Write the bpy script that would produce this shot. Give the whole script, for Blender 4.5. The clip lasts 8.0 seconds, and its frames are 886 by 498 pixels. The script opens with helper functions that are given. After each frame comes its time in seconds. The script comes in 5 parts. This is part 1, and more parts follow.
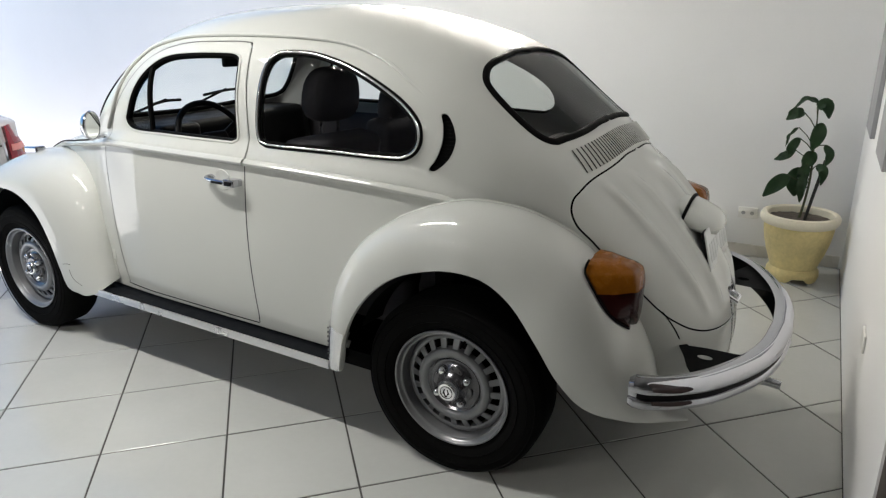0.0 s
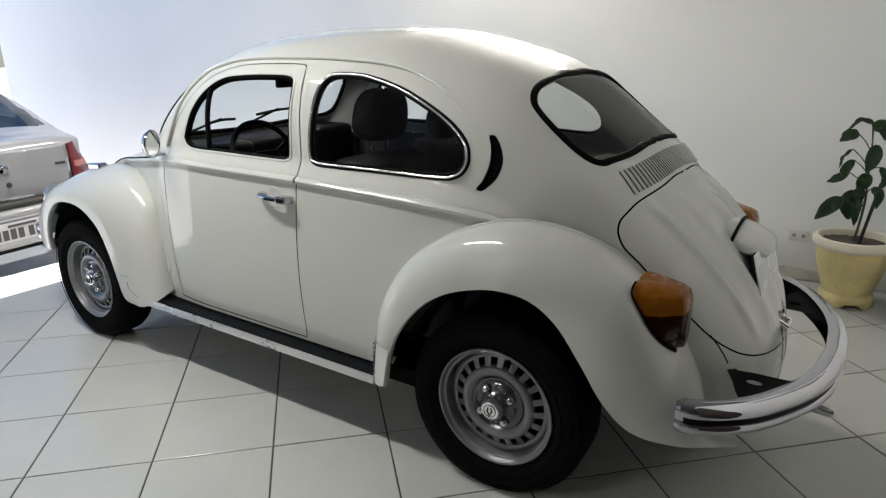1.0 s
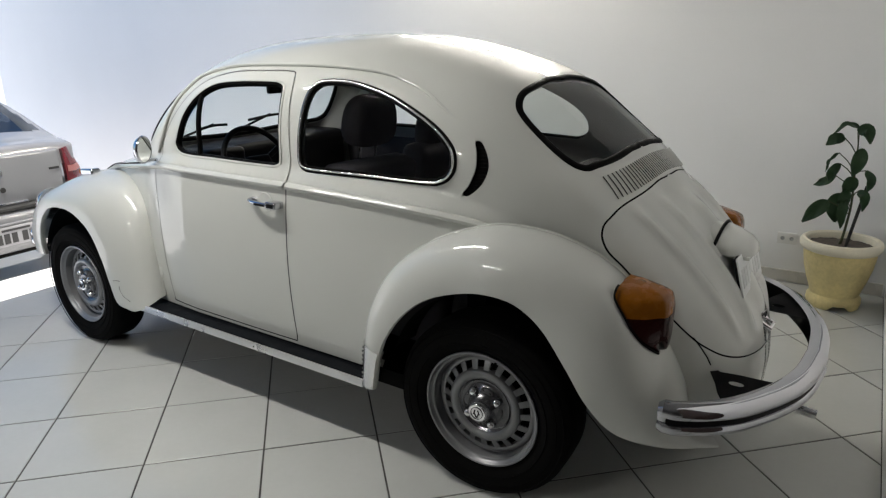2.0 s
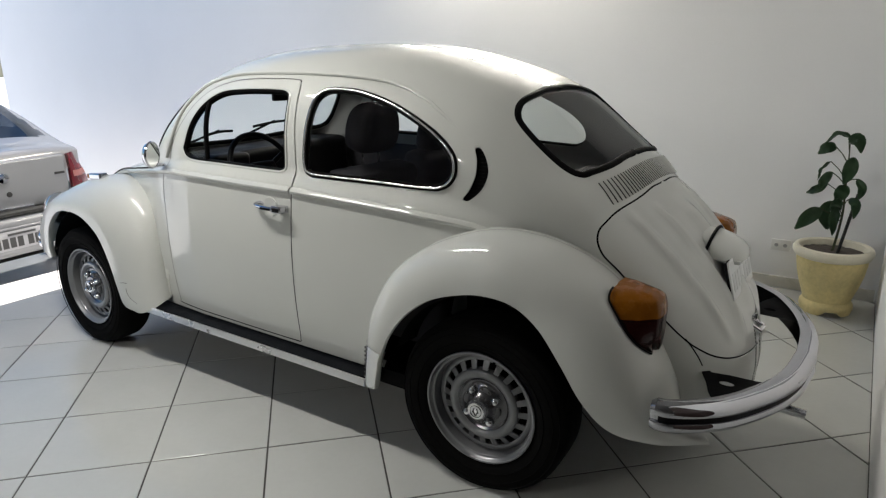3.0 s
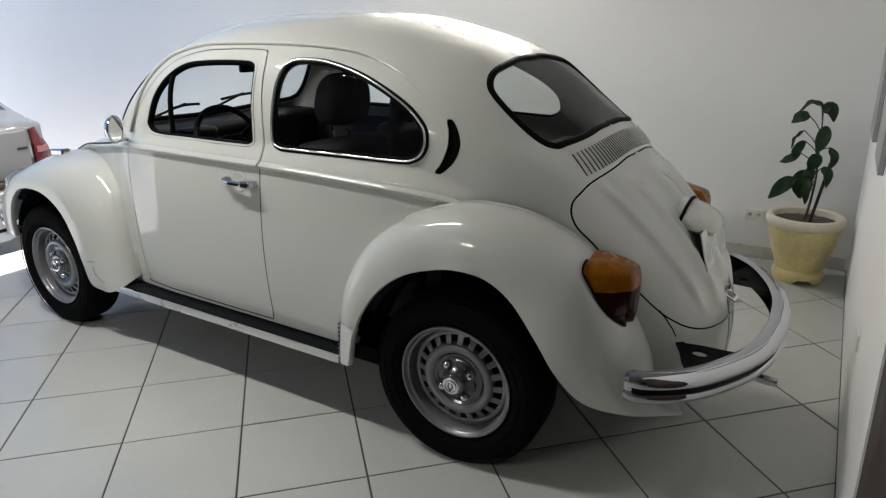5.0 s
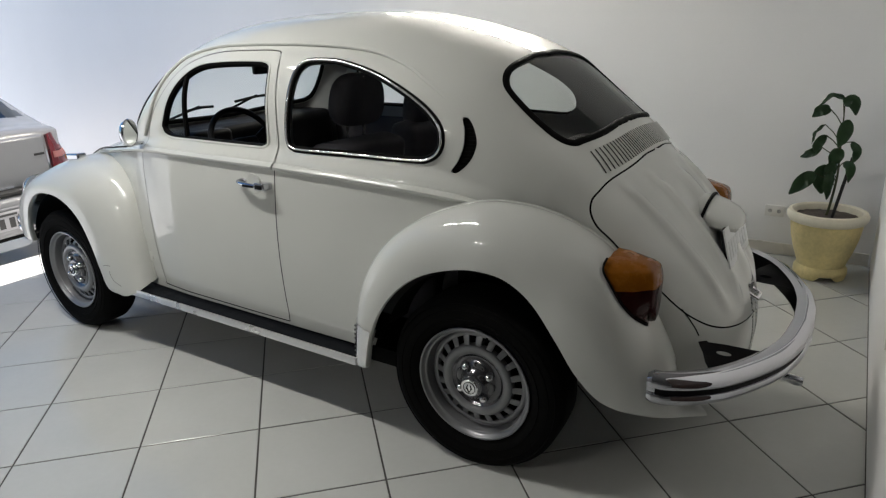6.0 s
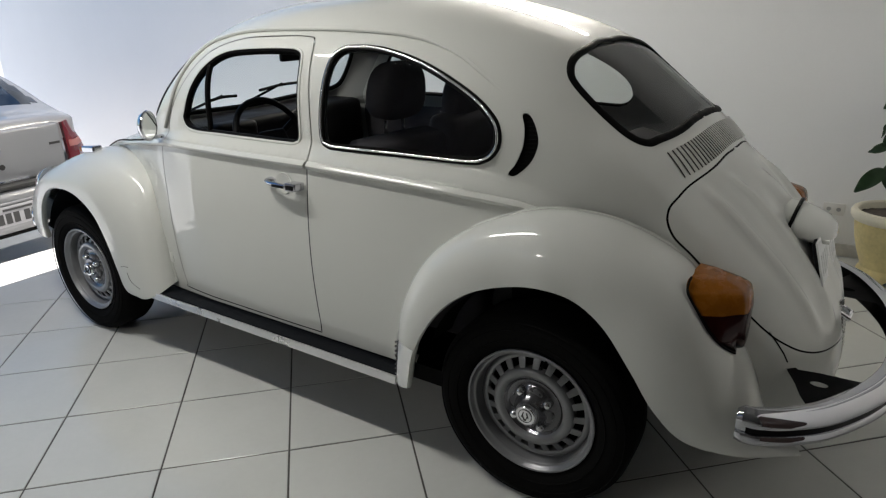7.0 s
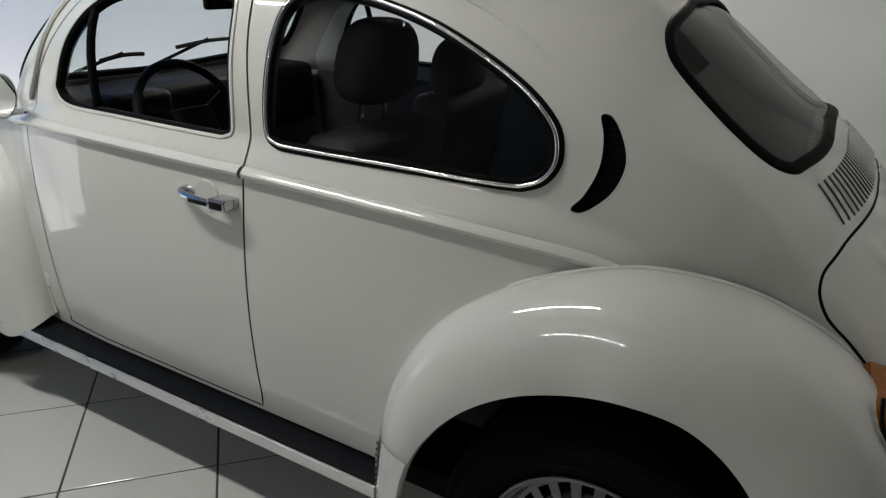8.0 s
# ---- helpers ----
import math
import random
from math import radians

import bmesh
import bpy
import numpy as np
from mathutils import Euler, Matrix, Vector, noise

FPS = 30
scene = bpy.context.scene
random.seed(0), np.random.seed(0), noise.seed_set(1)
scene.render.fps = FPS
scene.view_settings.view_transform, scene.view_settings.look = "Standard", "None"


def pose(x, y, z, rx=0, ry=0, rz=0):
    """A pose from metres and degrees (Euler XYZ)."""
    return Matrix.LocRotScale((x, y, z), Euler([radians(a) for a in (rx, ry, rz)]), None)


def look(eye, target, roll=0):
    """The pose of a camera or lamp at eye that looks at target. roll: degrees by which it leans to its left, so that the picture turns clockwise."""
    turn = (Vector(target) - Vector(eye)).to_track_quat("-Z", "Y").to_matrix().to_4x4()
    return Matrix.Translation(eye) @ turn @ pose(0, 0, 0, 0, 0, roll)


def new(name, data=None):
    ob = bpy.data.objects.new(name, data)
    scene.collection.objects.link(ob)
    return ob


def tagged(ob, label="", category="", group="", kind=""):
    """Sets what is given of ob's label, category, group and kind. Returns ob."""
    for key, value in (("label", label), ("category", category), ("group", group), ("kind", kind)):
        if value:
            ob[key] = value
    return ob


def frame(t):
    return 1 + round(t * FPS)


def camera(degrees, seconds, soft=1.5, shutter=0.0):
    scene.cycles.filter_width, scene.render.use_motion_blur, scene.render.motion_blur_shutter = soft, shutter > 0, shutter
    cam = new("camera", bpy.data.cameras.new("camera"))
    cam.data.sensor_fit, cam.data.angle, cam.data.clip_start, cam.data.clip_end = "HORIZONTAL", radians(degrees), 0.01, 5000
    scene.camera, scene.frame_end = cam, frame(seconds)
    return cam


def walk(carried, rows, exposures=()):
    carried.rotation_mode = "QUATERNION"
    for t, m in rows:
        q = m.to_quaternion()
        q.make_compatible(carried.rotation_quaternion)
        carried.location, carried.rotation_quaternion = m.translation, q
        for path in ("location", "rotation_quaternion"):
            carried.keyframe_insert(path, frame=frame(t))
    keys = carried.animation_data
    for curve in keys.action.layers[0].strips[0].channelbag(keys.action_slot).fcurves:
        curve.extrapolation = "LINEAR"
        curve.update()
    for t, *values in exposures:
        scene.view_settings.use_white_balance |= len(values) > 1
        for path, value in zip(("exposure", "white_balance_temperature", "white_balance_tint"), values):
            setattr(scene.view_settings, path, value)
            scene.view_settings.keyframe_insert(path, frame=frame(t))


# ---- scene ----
cam = camera(66.76, 8.0, soft=1.25)
PATH = [
    (0, (-0.978, 2.316, 1.430), (0.010, 0.699, 0.789), -1.0),
    (0.2, (-0.977, 2.350, 1.428), (0.064, 0.763, 0.795), -0.6),
    (0.5, (-0.978, 2.342, 1.430), (0.098, 0.778, 0.801), -0.9),
    (1, (-0.977, 2.346, 1.442), (0.120, 0.781, 0.853), -1.2),
    (1.5, (-0.996, 2.345, 1.437), (0.092, 0.776, 0.842), -1.3),
    (1.7, (-1.004, 2.339, 1.444), (0.086, 0.769, 0.854), -1.4),
    (3, (-1.055, 2.413, 1.462), (0.036, 0.834, 0.902), -1.0),
    (3.5, (-1.054, 2.411, 1.458), (0.023, 0.843, 0.840), -1.3),
    (4, (-1.053, 2.407, 1.450), (0.021, 0.839, 0.827), -1.5),
    (4.5, (-1.048, 2.393, 1.456), (0.032, 0.819, 0.858), -1.6),
    (4.7, (-1.055, 2.382, 1.459), (-0.036, 0.782, 0.824), -0.9),
    (5.8, (-1.036, 2.365, 1.444), (0.027, 0.793, 0.813), -2.3),
    (6, (-1.029, 2.358, 1.446), (0.032, 0.786, 0.810), -2.2),
    (6.5, (-0.977, 2.321, 1.454), (0.114, 0.777, 0.798), -2.0),
    (7, (-0.795, 2.217, 1.451), (0.293, 0.682, 0.773), -2.2),
    (7.2, (-0.694, 2.136, 1.449), (0.403, 0.614, 0.755), -2.8),
    (7.5, (-0.558, 2.022, 1.413), (0.407, 0.445, 0.650), -1.2),
    (7.7, (-0.443, 1.889, 1.382), (0.477, 0.281, 0.629), -0.9),
    (8, (-0.229, 1.682, 1.400), (0.674, 0.080, 0.615), 1.1),
]
EXPOSURE = 0.98
walk(cam, [(t, look(eye, target, roll)) for t, eye, target, roll in PATH], exposures=[(t, EXPOSURE + e) for t, e in ((0.0, 0.0), (0.3, -0.08), (1.0, -0.25), (3.5, -0.40), (6.5, -0.47), (7.0, -0.52), (7.4, -0.66), (8.0, -0.64))])

# world and daylight
SUN_EL, SUN_AZ = 79.0, 262.0
world = bpy.data.worlds.new("world")
world.use_nodes = True
scene.world = world
wn = world.node_tree
sky = wn.nodes.new("ShaderNodeTexSky")
sky.sky_type = "NISHITA"
sky.sun_disc = False
sky.sun_elevation = radians(SUN_EL)
sky.sun_rotation = radians(SUN_AZ)
pale = wn.nodes.new("ShaderNodeHueSaturation")
pale.inputs["Saturation"].default_value = 1.3
wn.links.new(sky.outputs[0], pale.inputs["Color"])
wn.links.new(pale.outputs[0], wn.nodes["Background"].inputs[0])
wn.nodes["Background"].inputs[1].default_value = 0.11
sun = new("sun", bpy.data.lights.new("sun", "SUN"))
sun.data.energy = 5.0
sun.data.angle = radians(0.6)
sun.data.color = (1.0, 0.95, 0.88)
sun_dir = Vector((math.sin(radians(SUN_AZ)) * math.cos(radians(SUN_EL)), math.cos(radians(SUN_AZ)) * math.cos(radians(SUN_EL)), math.sin(radians(SUN_EL))))
sun.matrix_world = look((6, 0, 8), Vector((6, 0, 8)) - sun_dir)
TUBE_POWER = 96.0

# ---- materials ----
def mat(name, color, rough=0.5, metal=0.0, coat=0.0, var=0.06, scale=8.0, bump=0.0, bscale=60.0, rvar=0.08, fine=120.0, spec=0.5, coat_rough=0.03):
    """A node material: base colour with cloudy and fine variation, uneven gloss and fine relief."""
    m = bpy.data.materials.new(name)
    m.use_nodes = True
    nt = m.node_tree
    b = nt.nodes["Principled BSDF"]
    co = nt.nodes.new("ShaderNodeTexCoord")
    n1 = nt.nodes.new("ShaderNodeTexNoise")
    n1.inputs["Scale"].default_value = scale
    n1.inputs["Detail"].default_value = 5
    n2 = nt.nodes.new("ShaderNodeTexNoise")
    n2.inputs["Scale"].default_value = fine
    n2.inputs["Detail"].default_value = 3
    for n in (n1, n2):
        nt.links.new(co.outputs["Object"], n.inputs["Vector"])
    add = nt.nodes.new("ShaderNodeMath")
    add.operation = "MULTIPLY_ADD"
    nt.links.new(n2.outputs["Fac"], add.inputs[0])
    add.inputs[1].default_value = 0.35
    nt.links.new(n1.outputs["Fac"], add.inputs[2])
    ramp = nt.nodes.new("ShaderNodeMapRange")
    ramp.inputs["From Min"].default_value = 0.35
    ramp.inputs["From Max"].default_value = 1.0
    ramp.inputs["To Min"].default_value = 1.0 - var
    ramp.inputs["To Max"].default_value = 1.0 + var
    nt.links.new(add.outputs[0], ramp.inputs["Value"])
    mul = nt.nodes.new("ShaderNodeVectorMath")
    mul.operation = "SCALE"
    mul.inputs[0].default_value = color
    nt.links.new(ramp.outputs[0], mul.inputs["Scale"])
    nt.links.new(mul.outputs[0], b.inputs["Base Color"])
    rr = nt.nodes.new("ShaderNodeMapRange")
    rr.inputs["From Min"].default_value = 0.3
    rr.inputs["From Max"].default_value = 0.7
    rr.inputs["To Min"].default_value = max(0.02, rough - rvar)
    rr.inputs["To Max"].default_value = min(1.0, rough + rvar)
    nt.links.new(n1.outputs["Fac"], rr.inputs["Value"])
    nt.links.new(rr.outputs[0], b.inputs["Roughness"])
    b.inputs["Metallic"].default_value = metal
    b.inputs["Coat Weight"].default_value = coat
    b.inputs["Coat Roughness"].default_value = coat_rough
    b.inputs["Specular IOR Level"].default_value = spec
    if bump:
        n3 = nt.nodes.new("ShaderNodeTexNoise")
        n3.inputs["Scale"].default_value = bscale
        n3.inputs["Detail"].default_value = 4
        nt.links.new(co.outputs["Object"], n3.inputs["Vector"])
        bp = nt.nodes.new("ShaderNodeBump")
        bp.inputs["Strength"].default_value = bump
        bp.inputs["Distance"].default_value = 0.004
        nt.links.new(n3.outputs["Fac"], bp.inputs["Height"])
        nt.links.new(bp.outputs[0], b.inputs["Normal"])
    return m


def glass(name, tint, gloss=1.0):
    """A thin pane: tinted clear glass with mirror gloss by its Fresnel."""
    m = bpy.data.materials.new(name)
    m.use_nodes = True
    nt = m.node_tree
    nt.nodes.remove(nt.nodes["Principled BSDF"])
    out = nt.nodes["Material Output"]
    tr = nt.nodes.new("ShaderNodeBsdfTransparent")
    tr.inputs[0].default_value = (*tint, 1)
    gl = nt.nodes.new("ShaderNodeBsdfGlossy")
    gl.inputs["Roughness"].default_value = 0.015
    fr = nt.nodes.new("ShaderNodeLayerWeight")
    fr.inputs["Blend"].default_value = 0.5
    pw = nt.nodes.new("ShaderNodeMath")
    pw.operation = "POWER"
    pw.inputs[1].default_value = 5.0
    nt.links.new(fr.outputs["Facing"], pw.inputs[0])
    mu = nt.nodes.new("ShaderNodeMath")
    mu.operation = "MULTIPLY_ADD"
    mu.inputs[1].default_value = 0.92 * gloss
    mu.inputs[2].default_value = 0.045 * gloss
    nt.links.new(pw.outputs[0], mu.inputs[0])
    mix = nt.nodes.new("ShaderNodeMixShader")
    nt.links.new(mu.outputs[0], mix.inputs[0])
    nt.links.new(tr.outputs[0], mix.inputs[1])
    nt.links.new(gl.outputs[0], mix.inputs[2])
    nt.links.new(mix.outputs[0], out.inputs[0])
    return m


def glow(name, color, strength):
    m = bpy.data.materials.new(name)
    m.use_nodes = True
    b = m.node_tree.nodes["Principled BSDF"]
    b.inputs["Base Color"].default_value = (0.9, 0.9, 0.9, 1)
    b.inputs["Emission Color"].default_value = (*color, 1)
    b.inputs["Emission Strength"].default_value = strength
    return m


PAINT = mat("cream_white_paint", (0.565, 0.577, 0.547), rough=0.42, coat=1.0, var=0.012, scale=2.5, rvar=0.03, spec=0.15, coat_rough=0.006)
CHROME = mat("chrome", (0.55, 0.555, 0.59), rough=0.05, metal=1.0, var=0.03, rvar=0.03)
DULL_CHROME = mat("aged_chrome", (0.78, 0.79, 0.81), rough=0.13, metal=1.0, var=0.05, rvar=0.06)
ALUMINIUM = mat("aluminium_trim", (0.72, 0.72, 0.73), rough=0.32, metal=0.9, var=0.05)
RIM = mat("silver_wheel_paint", (0.205, 0.21, 0.22), rough=0.36, metal=0.45, var=0.07, scale=14, coat=0.2)
RIM_DARK = mat("grey_wheel_paint", (0.17, 0.173, 0.18), rough=0.45, metal=0.3, var=0.08, scale=14)
RUBBER = mat("black_rubber", (0.004, 0.004, 0.004), rough=0.55, var=0.25, scale=20, bump=0.1, bscale=90, spec=0.035)
TYRE = mat("tyre_rubber", (0.005, 0.005, 0.005), rough=0.8, var=0.3, scale=12, bump=0.2, bscale=70, spec=0.04)
MAT_RUBBER = mat("running_board_rubber", (0.006, 0.007, 0.009), rough=0.5, var=0.25, scale=16, bump=0.15, bscale=120, spec=0.08)
DARK = mat("black_underbody", (0.006, 0.006, 0.006), rough=0.85, var=0.3, spec=0.1)
SCUFF = mat("scuffed_paint", (0.16, 0.16, 0.15), rough=0.7, var=0.3, scale=60)
GAP = mat("dark_panel_gap", (0.018, 0.018, 0.017), rough=0.9, var=0.2)
BLACK_PAINT = mat("black_satin_paint", (0.004, 0.004, 0.005), rough=0.5, var=0.15, spec=0.12)
SEAT = mat("dark_grey_cloth", (0.075, 0.072, 0.082), rough=0.95, var=0.12, scale=12, bump=0.06, bscale=90, spec=0.1, fine=60)
PLASTIC = mat("black_plastic", (0.009, 0.009, 0.010), rough=0.5, var=0.15, bump=0.12, bscale=150, spec=0.12)
TRIMGREY = mat("grey_headlining", (0.27, 0.27, 0.265), rough=0.85, var=0.08, bump=0.1, bscale=180)
PALE_TRIM = mat("pale_inner_paint", (0.42, 0.425, 0.41), rough=0.6, var=0.05, scale=10)
GLASS = glass("clear_glass", (0.86, 0.90, 0.88))
TINTED = glass("quarter_glass", (0.86, 0.88, 0.87), 0.04)
SALOON_GLASS = glass("smoked_glass", (0.20, 0.21, 0.22))
REARGLASS = glass("rear_glass", (0.74, 0.76, 0.74), 0.75)
AMBER = mat("amber_lens", (0.21, 0.070, 0.004), rough=0.25, coat=0.35, spec=0.1, var=0.12, scale=30, bump=0.25, bscale=160)
RED = mat("dark_red_lens", (0.020, 0.002, 0.002), rough=0.2, coat=0.4, spec=0.1, var=0.2, scale=30, bump=0.25, bscale=160)
PALE_LENS = mat("pale_lens", (0.24, 0.09, 0.08), rough=0.2, coat=0.5, var=0.15, scale=30)
BRIGHT_RED = mat("red_lens", (0.085, 0.003, 0.006), rough=0.15, coat=0.6, var=0.15, scale=20)
GUARD = mat("polished_guard_metal", (0.82, 0.82, 0.82), rough=0.14, metal=0.95, var=0.05)
HUB = mat("glossy_wheel_centre", (0.15, 0.15, 0.16), rough=0.2, metal=0.85, var=0.08, scale=10)
POCKET = mat("wheel_pocket_reflection", (0.10, 0.10, 0.105), rough=0.3, metal=0.6, var=0.2, scale=40)
VENT_BLACK = mat("vent_black", (0.004, 0.004, 0.004), rough=0.7, var=0.2, spec=0.08)
MIRROR = mat("mirror_glass", (0.85, 0.87, 0.86), rough=0.02, metal=1.0, var=0.01, rvar=0.0)
PLATE = mat("number_plate_grey", (0.66, 0.67, 0.67), rough=0.35, var=0.06, metal=0.2)
PLATE_INK = mat("plate_ink", (0.03, 0.03, 0.03), rough=0.6)
PLATE_FADED = mat("faded_plate_ink", (0.60, 0.61, 0.61), rough=0.5)
PLATE_DARK = mat("dull_grey_plate", (0.30, 0.30, 0.31), rough=0.4, var=0.08)
SILVER = mat("silver_car_paint", (0.20, 0.203, 0.21), rough=0.4, metal=0.25, coat=0.8, var=0.02, scale=3)
WALL = mat("white_wall_paint", (0.85, 0.845, 0.84), rough=0.55, var=0.025, scale=1.2, bump=0.06, bscale=45, spec=0.35)
# walls out of view, kept dark to hold down fill light and reflections
FAR_WALL = mat("unseen_dark_wall", (0.14, 0.14, 0.14), rough=0.6, var=0.04, scale=1.2, bump=0.06, bscale=45)
# ceiling out of view, dark grey to cut the light it bounces down
CEILING = mat("unseen_dark_ceiling", (0.18, 0.18, 0.18), rough=0.8, var=0.03, scale=1.0, bump=0.05)
BASEBOARD = mat("cream_skirting_tile", (0.66, 0.63, 0.57), rough=0.3, var=0.05)
TILE = mat("white_glazed_tile", (0.525, 0.535, 0.51), rough=0.17, var=0.05, scale=3.0, rvar=0.06, bump=0.03, bscale=10, fine=40)
GROUT = mat("grey_grout", (0.07, 0.067, 0.061), rough=0.9, var=0.25, scale=12)
CONCRETE = mat("pale_concrete", (0.82, 0.81, 0.80), rough=0.35, var=0.12, scale=2, bump=0.3, bscale=40)
POT = mat("yellowed_plaster_pot", (0.74, 0.61, 0.29), rough=0.6, var=0.32, scale=5, bump=0.3, bscale=22, fine=50)
POT_RIM = mat("pale_pot_rim", (0.74, 0.69, 0.55), rough=0.6, var=0.14, scale=7, bump=0.3, bscale=26)
SOIL = mat("potting_soil", (0.075, 0.060, 0.048), rough=0.95, var=0.5, scale=30, bump=0.8, bscale=60)
LEAF = mat("green_leaf", (0.030, 0.072, 0.026), rough=0.38, var=0.35, scale=9, bump=0.2, bscale=30)
STEM = mat("brown_stem", (0.05, 0.06, 0.025), rough=0.7, var=0.3)
STAKE = mat("black_stake", (0.012, 0.011, 0.010), rough=0.6)
DARK_WOOD = mat("dark_brown_wood", (0.028, 0.013, 0.009), rough=0.4, var=0.35, scale=6, bump=0.2)
GREY_SIGN = mat("grey_board", (0.33, 0.33, 0.34), rough=0.5, var=0.1)
OUTLET = mat("grey_plastic", (0.40, 0.40, 0.39), rough=0.5)
SOCKET = mat("white_plastic", (0.75, 0.74, 0.71), rough=0.4, var=0.03)
FAR_TUBE = glow("bright_tube", (1.0, 0.96, 0.90), TUBE_POWER * 1.2)
WARM_TUBE = glow("warm_tube", (1.0, 0.945, 0.84), TUBE_POWER)
LIGHT_TUBE = glow("lit_diffuser", (1.0, 0.972, 0.915), TUBE_POWER)
FIXTURE = mat("white_enamel", (0.8, 0.8, 0.79), rough=0.35)


# ---- mesh helpers ----
def part(name, bm, material, parent=None, label="", smooth=True, recalc=True):
    """Links a bmesh as one mesh object, under its thing or part."""
    if recalc:
        bmesh.ops.recalc_face_normals(bm, faces=bm.faces)
    me = bpy.data.meshes.new(name)
    bm.to_mesh(me)
    bm.free()
    if smooth:
        me.shade_smooth()
        me.set_sharp_from_angle(angle=radians(38))
    me.materials.append(material)
    ob = new(name, me)
    ob.parent = parent
    if label:
        ob["label"] = label
    return ob


def thing(name, label, category, at=(0, 0, 0), group=""):
    ob = new(name)
    ob.empty_display_size = 0.1
    ob.location = at
    return tagged(ob, label, category, group)


def meshed(verts, faces):
    bm = bmesh.new()
    vs = [bm.verts.new(v) for v in verts]
    for f in faces:
        try:
            bm.faces.new([vs[i] for i in f])
        except ValueError:
            pass
    return bm


def box(x0, x1, y0, y1, z0, z1, bevel=0.0, seg=2):
    bm = bmesh.new()
    bmesh.ops.create_cube(bm, size=1.0)
    for v in bm.verts:
        v.co = Vector(((x0 + x1) / 2 + v.co.x * (x1 - x0), (y0 + y1) / 2 + v.co.y * (y1 - y0), (z0 + z1) / 2 + v.co.z * (z1 - z0)))
    if bevel:
        bmesh.ops.bevel(bm, geom=bm.edges[:], offset=bevel, segments=seg, affect="EDGES", profile=0.6)
    return bm


def spline(keys, per):
    """Catmull-Rom rows through the key rows, per steps between two keys."""
    k = np.array(keys, float)
    p = np.vstack([2 * k[0] - k[1], k, 2 * k[-1] - k[-2]])
    out = []
    for i in range(len(k) - 1):
        a, b, c, d = p[i:i + 4]
        for j in range(per):
            u = j / per
            out.append(0.5 * (2 * b + (c - a) * u + (2 * a - 5 * b + 4 * c - d) * u * u + (3 * b - a - 3 * c + d) * u ** 3))
    out.append(k[-1])
    return np.array(out)


def sweep(path, radius, closed=False, sides=8, flat=1.0, up=None, caps=True):
    """A tube, or a strip of elliptic section, along a path. radius may be a list; up: the way of its flat side's normal."""
    pts = [Vector(p) for p in path]
    n = len(pts)
    bm = bmesh.new()
    rings = []
    prev = None
    for i, p in enumerate(pts):
        a = pts[(i - 1) % n] if closed or i else p
        b = pts[(i + 1) % n] if closed or i < n - 1 else p
        tan = (b - a).normalized()
        if up is not None:
            ref = Vector(up[i] if isinstance(up, list) else up)
        elif prev is None:
            ref = Vector((0, 0, 1)) if abs(tan.z) < 0.9 else Vector((1, 0, 0))
        else:
            ref = prev
        side = tan.cross(ref).normalized()
        nor = side.cross(tan).normalized()
        prev = nor
        r = radius[i] if isinstance(radius, (list, np.ndarray)) else radius
        rings.append([bm.verts.new(p + side * (r * math.cos(2 * math.pi * k / sides)) + nor * (r * flat * math.sin(2 * math.pi * k / sides))) for k in range(sides)])
    for i in range(n if closed else n - 1):
        a, b = rings[i], rings[(i + 1) % n]
        for k in range(sides):
            bm.faces.new((a[k], a[(k + 1) % sides], b[(k + 1) % sides], b[k]))
    if not closed and caps:
        bm.faces.new(rings[0])
        bm.faces.new(rings[-1])
    return bm


def profile_sweep(path, profile, sides, ups, closed_profile=True, caps=True):
    """Sweeps a 2D profile (across, up) along a path with given side and up vectors."""
    bm = bmesh.new()
    rings = [[bm.verts.new(Vector(p) + Vector(s) * a + Vector(u) * b) for a, b in profile] for p, s, u in zip(path, sides, ups)]
    m = len(profile)
    for a, b in zip(rings, rings[1:]):
        for k in range(m if closed_profile else m - 1):
            bm.faces.new((a[k], a[(k + 1) % m], b[(k + 1) % m], b[k]))
    if closed_profile and caps:
        bm.faces.new(rings[0])
        bm.faces.new(rings[-1])
    return bm


def lathe(profile, steps=48, center=(0, 0, 0), axis="y", closed=False):
    """Turns (radius, height) rows about an axis through center."""
    bm = bmesh.new()
    c = Vector(center)
    rings = []
    for r, h in profile:
        ring = []
        for k in range(steps):
            a = 2 * math.pi * k / steps
            v = Vector((r * math.cos(a), h, r * math.sin(a))) if axis == "y" else Vector((r * math.cos(a), r * math.sin(a), h))
            ring.append(bm.verts.new(c + v))
        rings.append(ring)
    pairs = list(zip(rings, rings[1:])) + ([(rings[-1], rings[0])] if closed else [])
    for a, b in pairs:
        for k in range(steps):
            bm.faces.new((a[k], a[(k + 1) % steps], b[(k + 1) % steps], b[k]))
    bmesh.ops.remove_doubles(bm, verts=bm.verts, dist=1e-5)
    return bm


def join(*bms):
    """Joins bmeshes into the first."""
    base = bms[0]
    for other in bms[1:]:
        me = bpy.data.meshes.new("joint")
        other.to_mesh(me)
        other.free()
        base.from_mesh(me)
        bpy.data.meshes.remove(me)
    return base


def grid_mesh(grid):
    w = len(grid[0])
    verts = [tuple(map(float, p)) for row in grid for p in row]
    faces = [(i * w + j, i * w + j + 1, (i + 1) * w + j + 1, (i + 1) * w + j) for i in range(len(grid) - 1) for j in range(w - 1)]
    return meshed(verts, faces)


def moved(bm, m):
    bmesh.ops.transform(bm, matrix=m, verts=bm.verts)
    return bm


